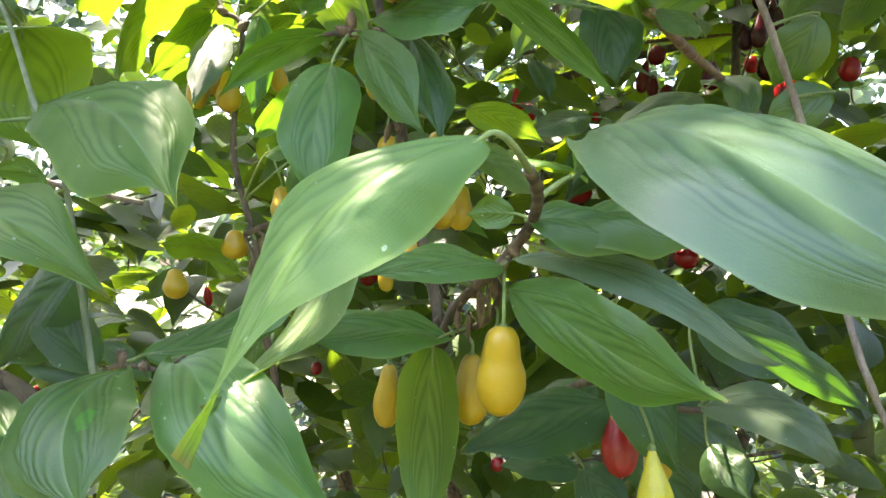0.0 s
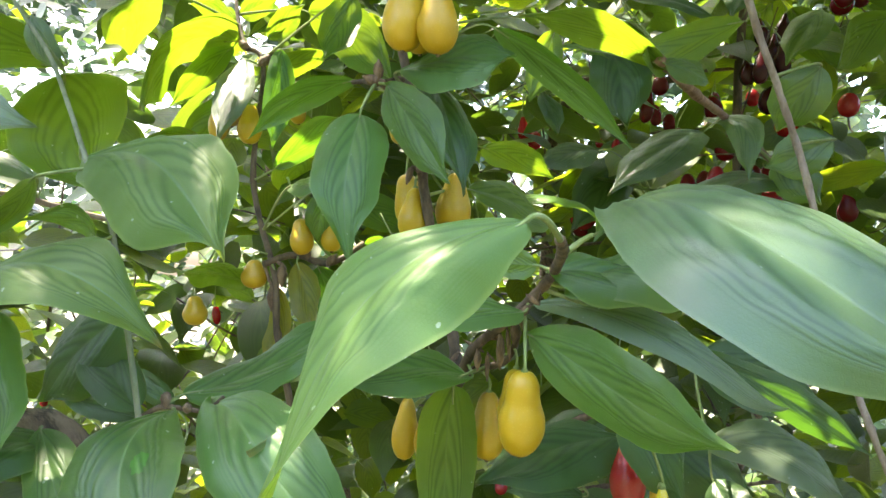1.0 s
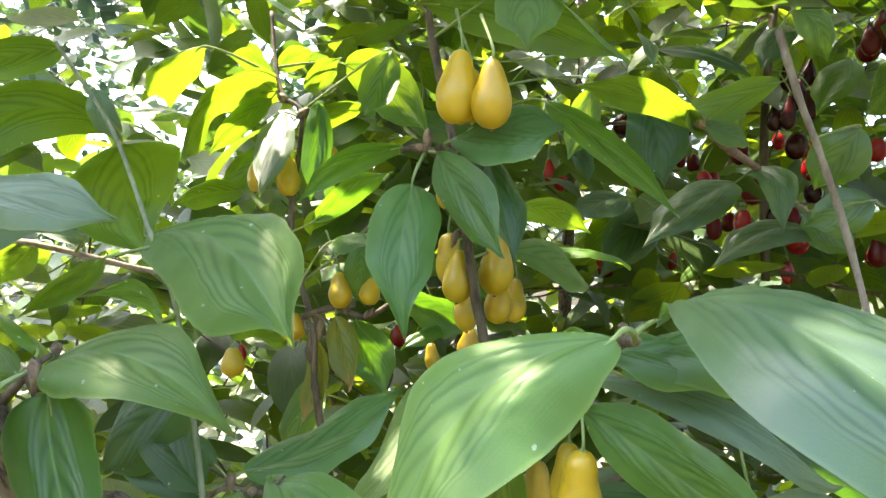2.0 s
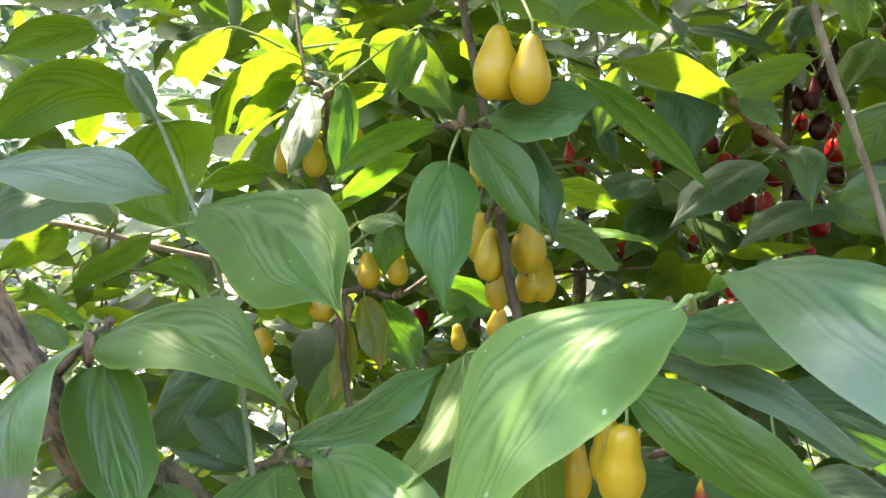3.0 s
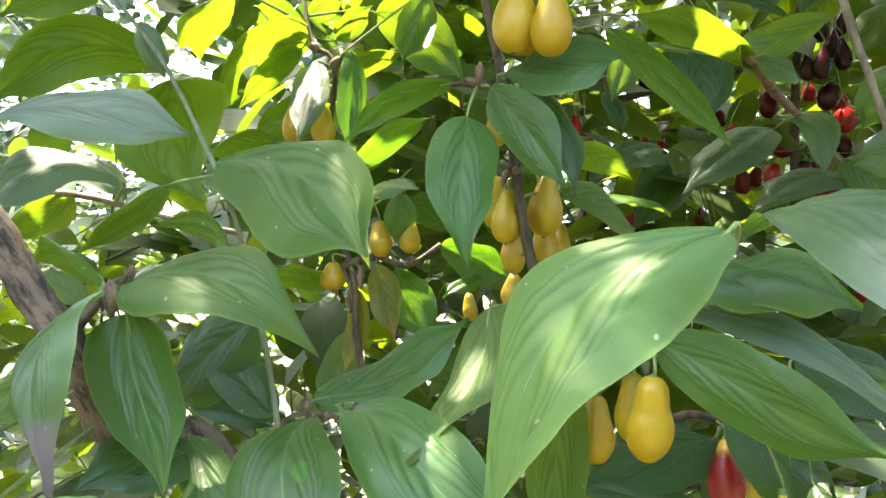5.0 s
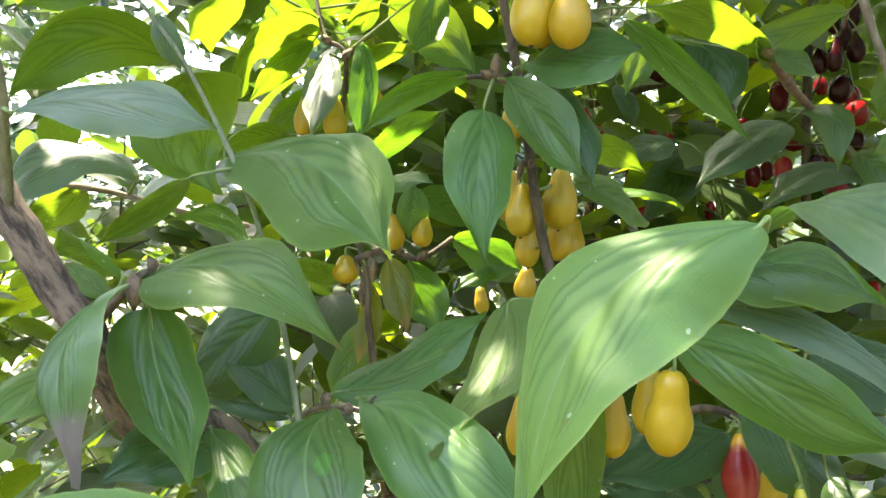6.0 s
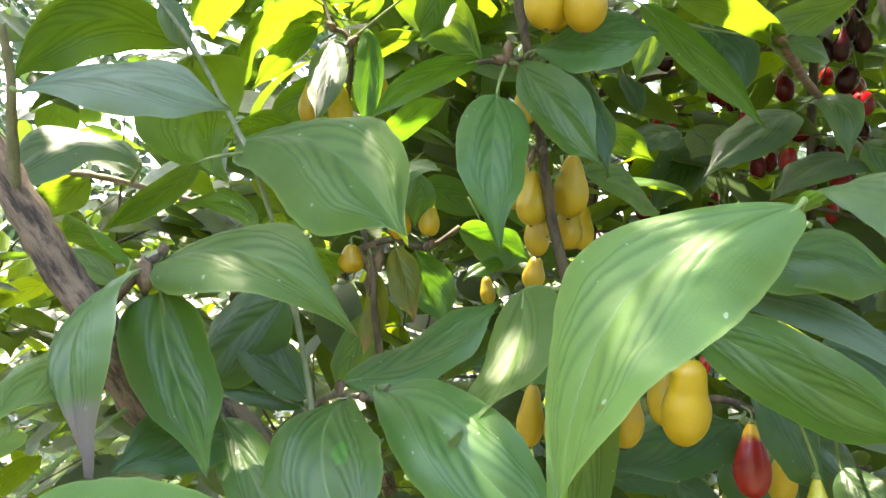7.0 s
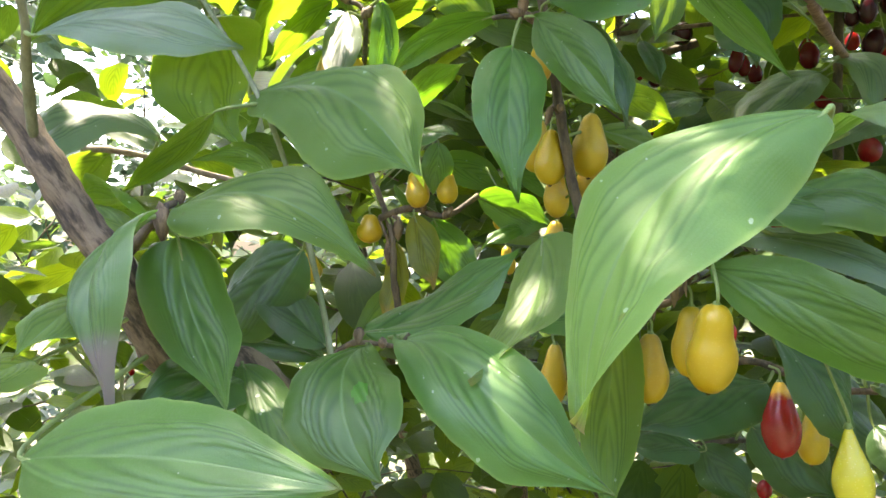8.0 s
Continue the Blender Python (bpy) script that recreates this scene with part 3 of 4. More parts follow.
leaf("front", (-0.0154, 0.2063, 1.4166), (-0.0373, 0.1599, 1.3846), (-0.57, -0.27, 0.78), 0.0253, -0.11, 0.12, -20, "near", bow=0.00, late=0.64)
leaf("low", (-0.0671, 0.2000, 1.3898), (-0.0213, 0.2100, 1.4127), (-0.26, -0.58, 0.77), 0.0219, -0.10, 0.10, 0, "deep")
leaf("low", (-0.0656, 0.2050, 1.3871), (-0.0331, 0.2200, 1.3957), (0.00, -0.51, 0.86), 0.0156, 0.10, 0.10, 0, "deep")
leaf("front", (0.0364, 0.2164, 1.4074), (0.0812, 0.1663, 1.3841), (-0.71, -0.69, 0.13), 0.0243, 0.07, 0.06, 35, "deep", bow=0.01, late=1.27)
leaf("front", (0.0387, 0.2252, 1.4163), (0.1255, 0.2250, 1.3835), (0.27, -0.63, 0.73), 0.0164, 0.25, 0.15, 36, "pale", bow=0.20, late=0.78)
leaf("front", (0.0456, 0.2050, 1.4227), (0.0859, 0.1883, 1.4184), (-0.11, -0.49, 0.86), 0.0288, 0.16, 0.10, 23, "deep", bow=-0.12, late=1.05)
leaf("low2", (0.1137, 0.2625, 1.3612), (0.1693, 0.2661, 1.3385), (0.34, -0.57, 0.74), 0.0313, 0.17, 0.10, 23, "pale", bow=-0.04, late=1.16)
leaf("front", (0.0927, 0.2192, 1.4026), (0.1642, 0.2414, 1.3628), (0.37, -0.92, 0.14), 0.0133, -0.01, 0.10, 22, "shade_dark", bow=-0.02, late=1.31)
leaf("low2", (0.0740, 0.2600, 1.3819), (0.1018, 0.2550, 1.3389), (0.42, -0.83, 0.37), 0.0288, 0.10, 0.14, 0, "shade_dark")
leaf("fruitw", (0.0130, 0.2312, 1.3880), (0.0093, 0.2327, 1.3172), (0.11, 0.99, 0.02), 0.0218, 0.15, 0.10, 10, "lit_copy", "olive", bow=-0.04, late=0.88)
leaf("low2", (0.0897, 0.3000, 1.3546), (0.0233, 0.2700, 1.3408), (0.01, -0.44, 0.90), 0.0362, 0.05, 0.10, 0, "shade_dark")
leaf("cross", (-0.0220, 0.2410, 1.4827), (-0.0215, 0.2192, 1.4278), (0.06, -0.93, 0.37), 0.0251, 0.11, 0.08, -7, "deep", "speckled", bow=0.04, late=0.82)
leaf("cross", (-0.0129, 0.2491, 1.4956), (0.0107, 0.2201, 1.4555), (-0.66, -0.73, 0.14), 0.0192, 0.06, 0.12, 11, "deep", "speckled", bow=-0.02, late=1.24)
leaf("stem", (0.0016, 0.2620, 1.5022), (0.0153, 0.2350, 1.4528), (0.38, -0.76, 0.52), 0.0223, 0.10, 0.12, 0, "shade_dark")
leaf("stem", (-0.0083, 0.2469, 1.5005), (0.0335, 0.2365, 1.5036), (-0.22, -0.66, 0.72), 0.0326, 0.05, 0.09, 20, "deep", bow=0.01, late=1.26)
leaf("stem", (0.0247, 0.2300, 1.5112), (0.0835, 0.2640, 1.4756), (0.01, 0.71, 0.70), 0.0116, 0.12, 0.10, 0, "deep")
leaf("redt", (0.1105, 0.3063, 1.5211), (0.0357, 0.2491, 1.5226), (-0.24, 0.34, 0.91), 0.0166, 0.07, 0.10, -4, "lit_copy", "glowing", bow=-0.03, late=1.20)
leaf("right", (0.1557, 0.3253, 1.5514), (0.0915, 0.2777, 1.5180), (-0.65, 0.72, 0.24), 0.0205, 0.17, 0.12, -2, "lit_copy", bow=0.07, late=1.09)
leaf("redt", (0.1078, 0.3000, 1.5216), (0.1326, 0.3100, 1.5158), (0.42, -0.80, 0.42), 0.0163, 0.10, 0.10, 0, "near")
leaf("redt", (0.1770, 0.4271, 1.5259), (0.1884, 0.3903, 1.4813), (-0.41, -0.75, 0.52), 0.0195, 0.17, 0.12, 16, "sheen", "speckled", bow=-0.20, late=1.43)
leaf("redh", (0.0977, 0.3600, 1.5498), (0.1024, 0.3400, 1.4997), (-0.15, -0.92, 0.35), 0.0321, 0.08, 0.10, 0, "shade_dark", "speckled")
leaf("redt", (0.1730, 0.4200, 1.5160), (0.1029, 0.3800, 1.4707), (-0.10, -0.66, 0.74), 0.0330, 0.10, 0.10, 0, "sheen")
leaf("redt", (0.2478, 0.4600, 1.4879), (0.1569, 0.4200, 1.4604), (-0.03, -0.52, 0.85), 0.0342, 0.15, 0.10, 0, "sheen")
leaf("redt", (0.2287, 0.4400, 1.5010), (0.2487, 0.4200, 1.4710), (-0.65, -0.75, 0.07), 0.0256, 0.10, 0.10, 0, "sheen")
leaf("right", (0.1854, 0.3120, 1.5252), (0.1767, 0.3350, 1.4993), (-0.61, -0.68, -0.40), 0.0250, 0.10, 0.10, 0, "sheen", "speckled")
leaf("right", (0.1917, 0.3120, 1.4908), (0.1681, 0.3300, 1.4801), (-0.55, -0.82, -0.15), 0.0221, 0.10, 0.10, 0, "sheen")
leaf("redb", (0.1130, 0.4500, 1.5085), (0.0709, 0.4400, 1.4953), (-0.02, -0.76, 0.65), 0.0259, 0.10, 0.10, 0, "sheen")
leaf("stem", (0.0277, 0.3300, 1.4874), (0.0689, 0.3600, 1.4769), (-0.29, 0.64, 0.71), 0.0171, 0.10, 0.10, 0, "lit_copy", "glowing")
leaf("stem", (0.0432, 0.3600, 1.4645), (0.0959, 0.3780, 1.4586), (0.19, -0.24, 0.95), 0.0236, 0.10, 0.10, 0, "lit_copy", "sunlit edge")
leaf("stem", (0.0207, 0.3000, 1.4631), (0.0626, 0.3300, 1.4463), (0.60, -0.49, 0.63), 0.0299, 0.10, 0.10, 0, "near")
leaf("mid", (-0.0749, 0.4051, 1.5818), (-0.0224, 0.3777, 1.5336), (0.60, 0.77, 0.22), 0.0343, 0.12, 0.10, -18, "lit_copy", "underside", bow=0.07, late=0.92)
leaf("mid", (-0.0415, 0.3600, 1.5751), (-0.0532, 0.3400, 1.5334), (-0.18, 0.91, -0.38), 0.0207, 0.08, 0.10, 0, "lit_copy", "underside")
leaf("cross", (-0.0272, 0.2620, 1.5009), (-0.0705, 0.2700, 1.4782), (-0.28, 0.60, 0.75), 0.0141, 0.15, 0.15, 0, "deep", "narrow")
leaf("mid", (-0.0861, 0.3850, 1.5518), (-0.0861, 0.3700, 1.4902), (0.60, -0.78, 0.19), 0.0184, 0.05, 0.10, 0, "deep", "speckled")
leaf("mid", (-0.1474, 0.3583, 1.5737), (-0.1835, 0.4064, 1.5534), (-0.50, -0.01, 0.87), 0.0348, 0.08, 0.10, -13, "lit_copy", "glowing", bow=-0.08, late=1.17)
leaf("mid", (-0.1219, 0.4200, 1.5684), (-0.1548, 0.3643, 1.5095), (-0.71, -0.27, 0.65), 0.0544, 0.17, 0.12, 34, "lit_copy", "backlit", bow=-0.10, late=1.12)
leaf("mid", (-0.1183, 0.4000, 1.5581), (-0.1603, 0.4100, 1.5224), (-0.29, 0.78, 0.56), 0.0161, 0.15, 0.12, 0, "lit_copy", "backlit")
leaf("mid", (-0.1094, 0.4000, 1.5290), (-0.1449, 0.3900, 1.4946), (-0.45, 0.87, 0.21), 0.0215, 0.10, 0.10, 0, "lit_copy")
leaf("mid", (-0.1273, 0.3800, 1.4980), (-0.1598, 0.3600, 1.4855), (-0.52, 0.37, 0.77), 0.0214, 0.10, 0.10, 0, "lit_copy")
leaf("mid", (-0.1048, 0.3780, 1.5437), (-0.1048, 0.3350, 1.4895), (0.11, -0.78, 0.62), 0.0199, 0.06, 0.05, 0, "pale", "sunlit")
leaf("midx", (-0.0656, 0.3450, 1.4293), (-0.0558, 0.3300, 1.3926), (0.44, 0.87, -0.24), 0.0186, 0.12, 0.20, 35, "withered", "withered")
leaf("midx", (-0.0558, 0.3500, 1.4273), (-0.0392, 0.3500, 1.3883), (0.12, 0.99, 0.05), 0.0241, 0.08, 0.10, 0, "deep")
leaf("midx", (-0.0758, 0.3500, 1.4159), (-0.0817, 0.3500, 1.3733), (0.40, 0.91, -0.06), 0.0155, 0.12, 0.20, -40, "withered", "withered")
leaf("mid", (-0.0931, 0.3600, 1.4169), (-0.1208, 0.3300, 1.4219), (-0.24, 0.38, 0.89), 0.0246, 0.10, 0.10, 0, "lit_copy")
leaf("mid", (-0.0656, 0.3300, 1.4670), (-0.0420, 0.3100, 1.4637), (-0.33, -0.52, 0.78), 0.0186, 0.10, 0.10, 0, "deep")
leaf("mid", (-0.0529, 0.3450, 1.4659), (-0.0560, 0.3500, 1.4397), (0.06, -0.98, -0.19), 0.0161, 0.10, 0.10, 0, "deep")
leaf("midx", (-0.0326, 0.3600, 1.4386), (0.0024, 0.3400, 1.4228), (0.59, 0.60, 0.54), 0.0259, 0.10, 0.10, 0, "deep")
leaf("mid", (-0.0818, 0.3600, 1.4794), (-0.0366, 0.3300, 1.5023), (-0.00, 0.60, 0.80), 0.0170, 0.10, 0.10, 0, "deep")
leaf("mid", (-0.1026, 0.4000, 1.5359), (-0.0544, 0.3900, 1.5536), (-0.15, 0.64, 0.76), 0.0170, 0.10, 0.10, 0, "lit_copy")
leaf("mid", (-0.0979, 0.4000, 1.5634), (-0.0760, 0.4000, 1.5842), (-0.48, 0.72, 0.50), 0.0158, 0.10, 0.10, 0, "lit_copy", "glowing")
leaf("mid", (-0.1175, 0.4100, 1.5807), (-0.0948, 0.4100, 1.5914), (-0.25, 0.80, 0.54), 0.0150, 0.10, 0.10, 0, "lit_copy", "glowing")
leaf("mid", (-0.1192, 0.4100, 1.5772), (-0.1540, 0.4200, 1.5914), (0.45, 0.54, 0.71), 0.0203, 0.10, 0.10, 0, "lit_copy", "glowing")
leaf("shoot", (-0.1062, 0.1888, 1.4516), (-0.1528, 0.2247, 1.4321), (0.22, 0.67, 0.71), 0.0088, 0.08, 0.15, -5, "lit_copy", "arched", bow=0.03, late=1.39)
leaf("shoot", (-0.0917, 0.1954, 1.4341), (-0.1203, 0.2028, 1.4400), (0.31, 0.86, 0.40), 0.0096, 0.27, 0.10, -9, "lit_copy", bow=-0.02, late=0.77)
leaf("left", (-0.1847, 0.3182, 1.4670), (-0.2396, 0.3035, 1.4533), (-0.04, -0.60, 0.80), 0.0362, 0.28, 0.10, -35, "pale", "bluish", bow=0.01, late=1.52)
leaf("left", (-0.1926, 0.3350, 1.4631), (-0.2335, 0.3500, 1.4828), (0.12, -0.65, 0.75), 0.0215, 0.10, 0.10, 0, "pale", "sunlit")
leaf("left", (-0.2197, 0.3400, 1.4611), (-0.2498, 0.3300, 1.4375), (-0.62, 0.57, 0.55), 0.0221, 0.10, 0.10, 0, "lit_copy")
leaf("bud", (-0.1307, 0.2000, 1.4243), (-0.1659, 0.2200, 1.4298), (0.42, 0.53, 0.74), 0.0234, 0.10, 0.10, 0, "lit_copy")
leaf("bud", (-0.1299, 0.1900, 1.4182), (-0.1526, 0.2000, 1.4249), (-0.02, -0.59, 0.81), 0.0093, 0.15, 0.10, 0, "near")
leaf("shoot", (-0.0851, 0.2000, 1.4138), (-0.1141, 0.2100, 1.3847), (-0.39, -0.92, 0.08), 0.0253, 0.05, 0.10, 0, "shade_dark", "shaded")
leaf("shoot", (-0.0759, 0.1900, 1.3871), (-0.1039, 0.2100, 1.4040), (0.03, -0.62, 0.78), 0.0149, 0.05, 0.10, 0, "shade_dark", "shaded")
leaf("shoot", (-0.0795, 0.2000, 1.3822), (-0.1150, 0.2200, 1.3879), (-0.16, -0.52, 0.84), 0.0118, 0.05, 0.10, 0, "shade_dark", "shaded")
leaf("limb", (-0.0917, 0.1800, 1.3810), (-0.1098, 0.1500, 1.3793), (0.38, -0.28, 0.88), 0.0200, 0.10, 0.10, 0, "shade_dark", "shaded")
leaf("limb", (-0.0941, 0.1750, 1.3852), (-0.0684, 0.1500, 1.3603), (0.05, -0.68, 0.73), 0.0138, 0.05, 0.05, 0, "deep", "sunlit")
leaf("limb", (-0.1246, 0.1400, 1.3922), (-0.1230, 0.1200, 1.3900), (0.40, -0.07, 0.92), 0.0111, 0.10, 0.10, 0, "near")
leaf("limb", (-0.1225, 0.1600, 1.4030), (-0.1221, 0.1300, 1.3940), (0.24, -0.28, 0.93), 0.0141, 0.10, 0.10, 0, "near")
leaf("shoot", (-0.1368, 0.2350, 1.5139), (-0.1307, 0.2400, 1.4953), (0.29, -0.94, -0.16), 0.0096, 0.10, 0.10, 0, "pale", "bluish")
leaf("shoot", (-0.1584, 0.2500, 1.5343), (-0.1987, 0.2500, 1.5211), (-0.21, 0.72, 0.66), 0.0155, 0.10, 0.10, 0, "lit_copy")
leaf("front", (0.0195, 0.2400, 1.3893), (-0.0333, 0.2200, 1.3917), (0.24, -0.53, 0.81), 0.0217, 0.10, 0.10, 0, "deep")
leaf("front", (0.0340, 0.2100, 1.4148), (-0.0096, 0.2000, 1.4101), (0.05, -0.59, 0.81), 0.0194, 0.10, 0.10, 0, "deep")
leaf("front", (0.0394, 0.2000, 1.4276), (0.0774, 0.2000, 1.4198), (0.15, -0.67, 0.72), 0.0218, 0.10, 0.10, 0, "deep")
leaf("front", (0.0363, 0.2000, 1.4295), (0.0229, 0.2000, 1.4292), (0.00, 1.00, -0.00), 0.0094, 0.10, 0.10, 0, "lit_copy", "small")
leaf("stem", (-0.0233, 0.2700, 1.5631), (0.0519, 0.2200, 1.5231), (0.61, 0.36, 0.70), 0.0288, 0.10, 0.10, 0, "lit_copy", "underside")
leaf("stem", (0.0188, 0.2400, 1.5593), (0.0167, 0.2200, 1.5254), (-0.04, -0.86, 0.51), 0.0239, 0.10, 0.10, 0, "near")
leaf("right", (0.1484, 0.3000, 1.5765), (0.1637, 0.3000, 1.5529), (-0.05, -1.00, -0.03), 0.0153, 0.30, 0.30, 40, "near", "curled")
leaf("low2", (0.1250, 0.3000, 1.3898), (0.1798, 0.3000, 1.3704), (0.18, -0.85, 0.50), 0.0333, 0.10, 0.10, 0, "shade_dark")
leaf("low2", (0.0917, 0.3400, 1.3538), (0.0428, 0.3300, 1.3299), (-0.22, -0.66, 0.72), 0.0275, 0.05, 0.10, 0, "shade_dark")
leaf("low2", (0.0956, 0.4000, 1.2932), (0.0502, 0.4000, 1.2961), (0.05, -0.53, 0.85), 0.0254, 0.10, 0.10, 0, "shade_dark")
leaf("low2", (0.1229, 0.2800, 1.3415), (0.1305, 0.2600, 1.3264), (-0.54, -0.63, 0.56), 0.0183, 0.10, 0.10, 0, "shade_dark")
leaf("stem", (0.0637, 0.3350, 1.5479), (0.0508, 0.3300, 1.5105), (-0.05, 0.99, -0.12), 0.0163, 0.05, 0.10, 0, "lit_copy", "glowing")
leaf("redv", (0.3243, 0.6000, 1.6684), (0.3588, 0.5800, 1.6062), (0.57, 0.82, 0.05), 0.0342, 0.10, 0.10, 0, "lit_copy")
leaf("redh", (0.3465, 0.5000, 1.6234), (0.3057, 0.5000, 1.5816), (-0.29, 0.92, 0.28), 0.0339, 0.10, 0.10, 0, "lit_copy")
leaf("redh", (0.2788, 0.5500, 1.6504), (0.2459, 0.5500, 1.6117), (0.09, 0.99, -0.08), 0.0327, 0.10, 0.10, 0, "lit_copy")
leaf("redlow", (0.1245, 0.4000, 1.3082), (0.1616, 0.3800, 1.2754), (-0.32, -0.93, 0.20), 0.0374, 0.10, 0.10, 0, "shade_dark")
leaf("low2", (0.1095, 0.3100, 1.3495), (0.1633, 0.3300, 1.3160), (0.51, -0.79, 0.35), 0.0397, 0.10, 0.10, 0, "shade_dark")
leaf("redlow", (0.0989, 0.4100, 1.2934), (0.1204, 0.3900, 1.2678), (-0.37, -0.86, 0.36), 0.0272, 0.10, 0.10, 0, "shade_dark")
leaf("redt", (0.0674, 0.3400, 1.5424), (0.0901, 0.3300, 1.5325), (0.10, -0.60, 0.75), 0.0074, 0.10, 0.10, 0, "near")
leaf("redt", (0.1229, 0.4200, 1.6012), (0.1741, 0.4000, 1.5783), (-0.20, -0.60, 0.75), 0.0209, 0.10, 0.10, 0, "shade_dark")
leaf("redt", (0.0940, 0.3600, 1.5876), (0.0964, 0.3400, 1.5622), (0.30, -0.80, 0.50), 0.0089, 0.10, 0.10, 0, "pale")
leaf("redh", (0.2151, 0.4400, 1.6272), (0.1899, 0.4200, 1.5883), (-0.30, -0.85, 0.40), 0.0205, 0.10, 0.10, 0, "shade_dark")
leaf("redb", (0.1538, 0.5200, 1.5152), (0.1027, 0.4800, 1.4554), (0.30, -0.75, 0.50), 0.0383, 0.10, 0.10, 0, "shade_dark")
leaf("redb", (0.0774, 0.4600, 1.5491), (0.0867, 0.4500, 1.5190), (0.20, -0.90, 0.35), 0.0170, 0.10, 0.10, 0, "shade_dark")
leaf("redb", (0.1844, 0.5500, 1.4548), (0.2190, 0.5300, 1.4789), (0.10, -0.60, 0.75), 0.0184, 0.10, 0.10, 0, "lit_copy")
leaf("right", (0.2711, 0.4600, 1.6122), (0.2358, 0.4400, 1.5651), (-0.40, -0.80, 0.40), 0.0268, 0.10, 0.10, 0, "lit_copy")
leaf("redb", (0.1492, 0.5200, 1.5065), (0.1099, 0.5000, 1.4837), (0.00, -0.80, 0.50), 0.0217, 0.10, 0.10, 0, "sheen")
leaf("midx", (-0.1084, 0.4200, 1.4062), (-0.1352, 0.4000, 1.4278), (-0.20, -0.70, 0.60), 0.0160, 0.10, 0.10, 0, "lit_copy")
leaf("mid", (-0.0899, 0.4400, 1.3864), (-0.1075, 0.4200, 1.3356), (0.20, -0.80, 0.50), 0.0219, 0.10, 0.10, 0, "lit_copy")
leaf("shoot", (-0.1093, 0.3000, 1.3644), (-0.1376, 0.3100, 1.3799), (-0.30, -0.70, 0.60), 0.0114, 0.10, 0.10, 0, "shade_dark")
leaf("stem", (-0.0091, 0.3600, 1.4235), (-0.0312, 0.3400, 1.4126), (0.00, -0.70, 0.70), 0.0101, 0.10, 0.10, 0, "deep")
cherry((-0.0059, 0.2320, 1.5166), 0.0160, 0.0278, "tear", "yellow")
cherry((0.0055, 0.2250, 1.5122), 0.0144, 0.0244, "tear", "yellow")
cherry((-0.0012, 0.2500, 1.5185), 0.0134, 0.0213, "pear", "yellow")
cherry((-0.0037, 0.2860, 1.4505), 0.0135, 0.0236, "tear", "yellow")
cherry((0.0134, 0.2920, 1.4560), 0.0159, 0.0276, "tear", "yellow")
cherry((-0.0074, 0.3100, 1.4587), 0.0131, 0.0249, "pear", "yellow")
cherry((0.0003, 0.3000, 1.4364), 0.0112, 0.0215, "pear", "yellow")
cherry((0.0157, 0.3100, 1.4393), 0.0132, 0.0211, "pear", "yellow")
cherry((-0.0090, 0.2700, 1.4871), 0.0093, 0.0198, "pear", "yellow")
cherry((0.0247, 0.3250, 1.4398), 0.0122, 0.0222, "pear", "yellow")
cherry((0.0331, 0.2050, 1.3846), 0.0143, 0.0274, "bottle", "yellow")
cherry((0.0262, 0.2470, 1.3708), 0.0135, 0.0257, "pear", "yellow")
cherry((0.0334, 0.2250, 1.3836), 0.0116, 0.0233, "pear", "yellow")
cherry((0.0041, 0.2600, 1.3648), 0.0096, 0.0214, "pear", "yellow")
cherry((-0.0160, 0.3900, 1.4049), 0.0089, 0.0165, "pear", "yellow")
cherry((-0.0489, 0.3500, 1.4433), 0.0113, 0.0172, "pear", "yellow")
cherry((-0.0641, 0.3480, 1.4425), 0.0124, 0.0195, "pear", "yellow")
cherry((-0.0992, 0.3720, 1.5056), 0.0137, 0.0229, "pear", "yellow")
cherry((-0.1165, 0.3750, 1.5093), 0.0120, 0.0266, "pear", "yellow")
cherry((-0.0793, 0.4000, 1.5207), 0.0105, 0.0175, "pear", "yellow")
cherry((-0.1137, 0.3900, 1.5198), 0.0104, 0.0243, "pear", "yellow")
cherry((-0.1226, 0.3600, 1.4025), 0.0130, 0.0162, "pear", "yellow")
cherry((-0.0887, 0.3500, 1.4228), 0.0135, 0.0153, "pear", "yellow")
cherry((-0.0047, 0.2700, 1.3637), 0.0111, 0.0254, "pear", "yellow")
cherry((-0.0182, 0.4000, 1.4299), 0.0120, 0.0166, "pear", "yellow")
cherry((0.0031, 0.3300, 1.4175), 0.0112, 0.0168, "pear", "yellow")
cherry((0.0880, 0.2830, 1.3436), 0.0152, 0.0310, "spindle", "ripe")
cherry((0.1094, 0.3000, 1.3319), 0.0125, 0.0251, "pear", "yellow")
cherry((0.0837, 0.2250, 1.3426), 0.0118, 0.0297, "drop", "lime")
cherry((0.2475, 0.5200, 1.5862), 0.0128, 0.0246, "drop", "dark")
cherry((0.2534, 0.5100, 1.5869), 0.0134, 0.0285, "drop", "dark")
cherry((0.2775, 0.5400, 1.6105), 0.0132, 0.0283, "drop", "dark")
cherry((0.2746, 0.5200, 1.5960), 0.0136, 0.0264, "drop", "dark")
cherry((0.2730, 0.5500, 1.6278), 0.0126, 0.0261, "drop", "dark")
cherry((0.2962, 0.5600, 1.6360), 0.0128, 0.0256, "drop", "dark")
cherry((0.2752, 0.5400, 1.5681), 0.0173, 0.0237, "oval", "dark")
cherry((0.2756, 0.5700, 1.5778), 0.0116, 0.0154, "oval", "red")
cherry((0.2996, 0.5600, 1.5531), 0.0189, 0.0217, "oval", "red")
cherry((0.3198, 0.6000, 1.5772), 0.0132, 0.0172, "oval", "red")
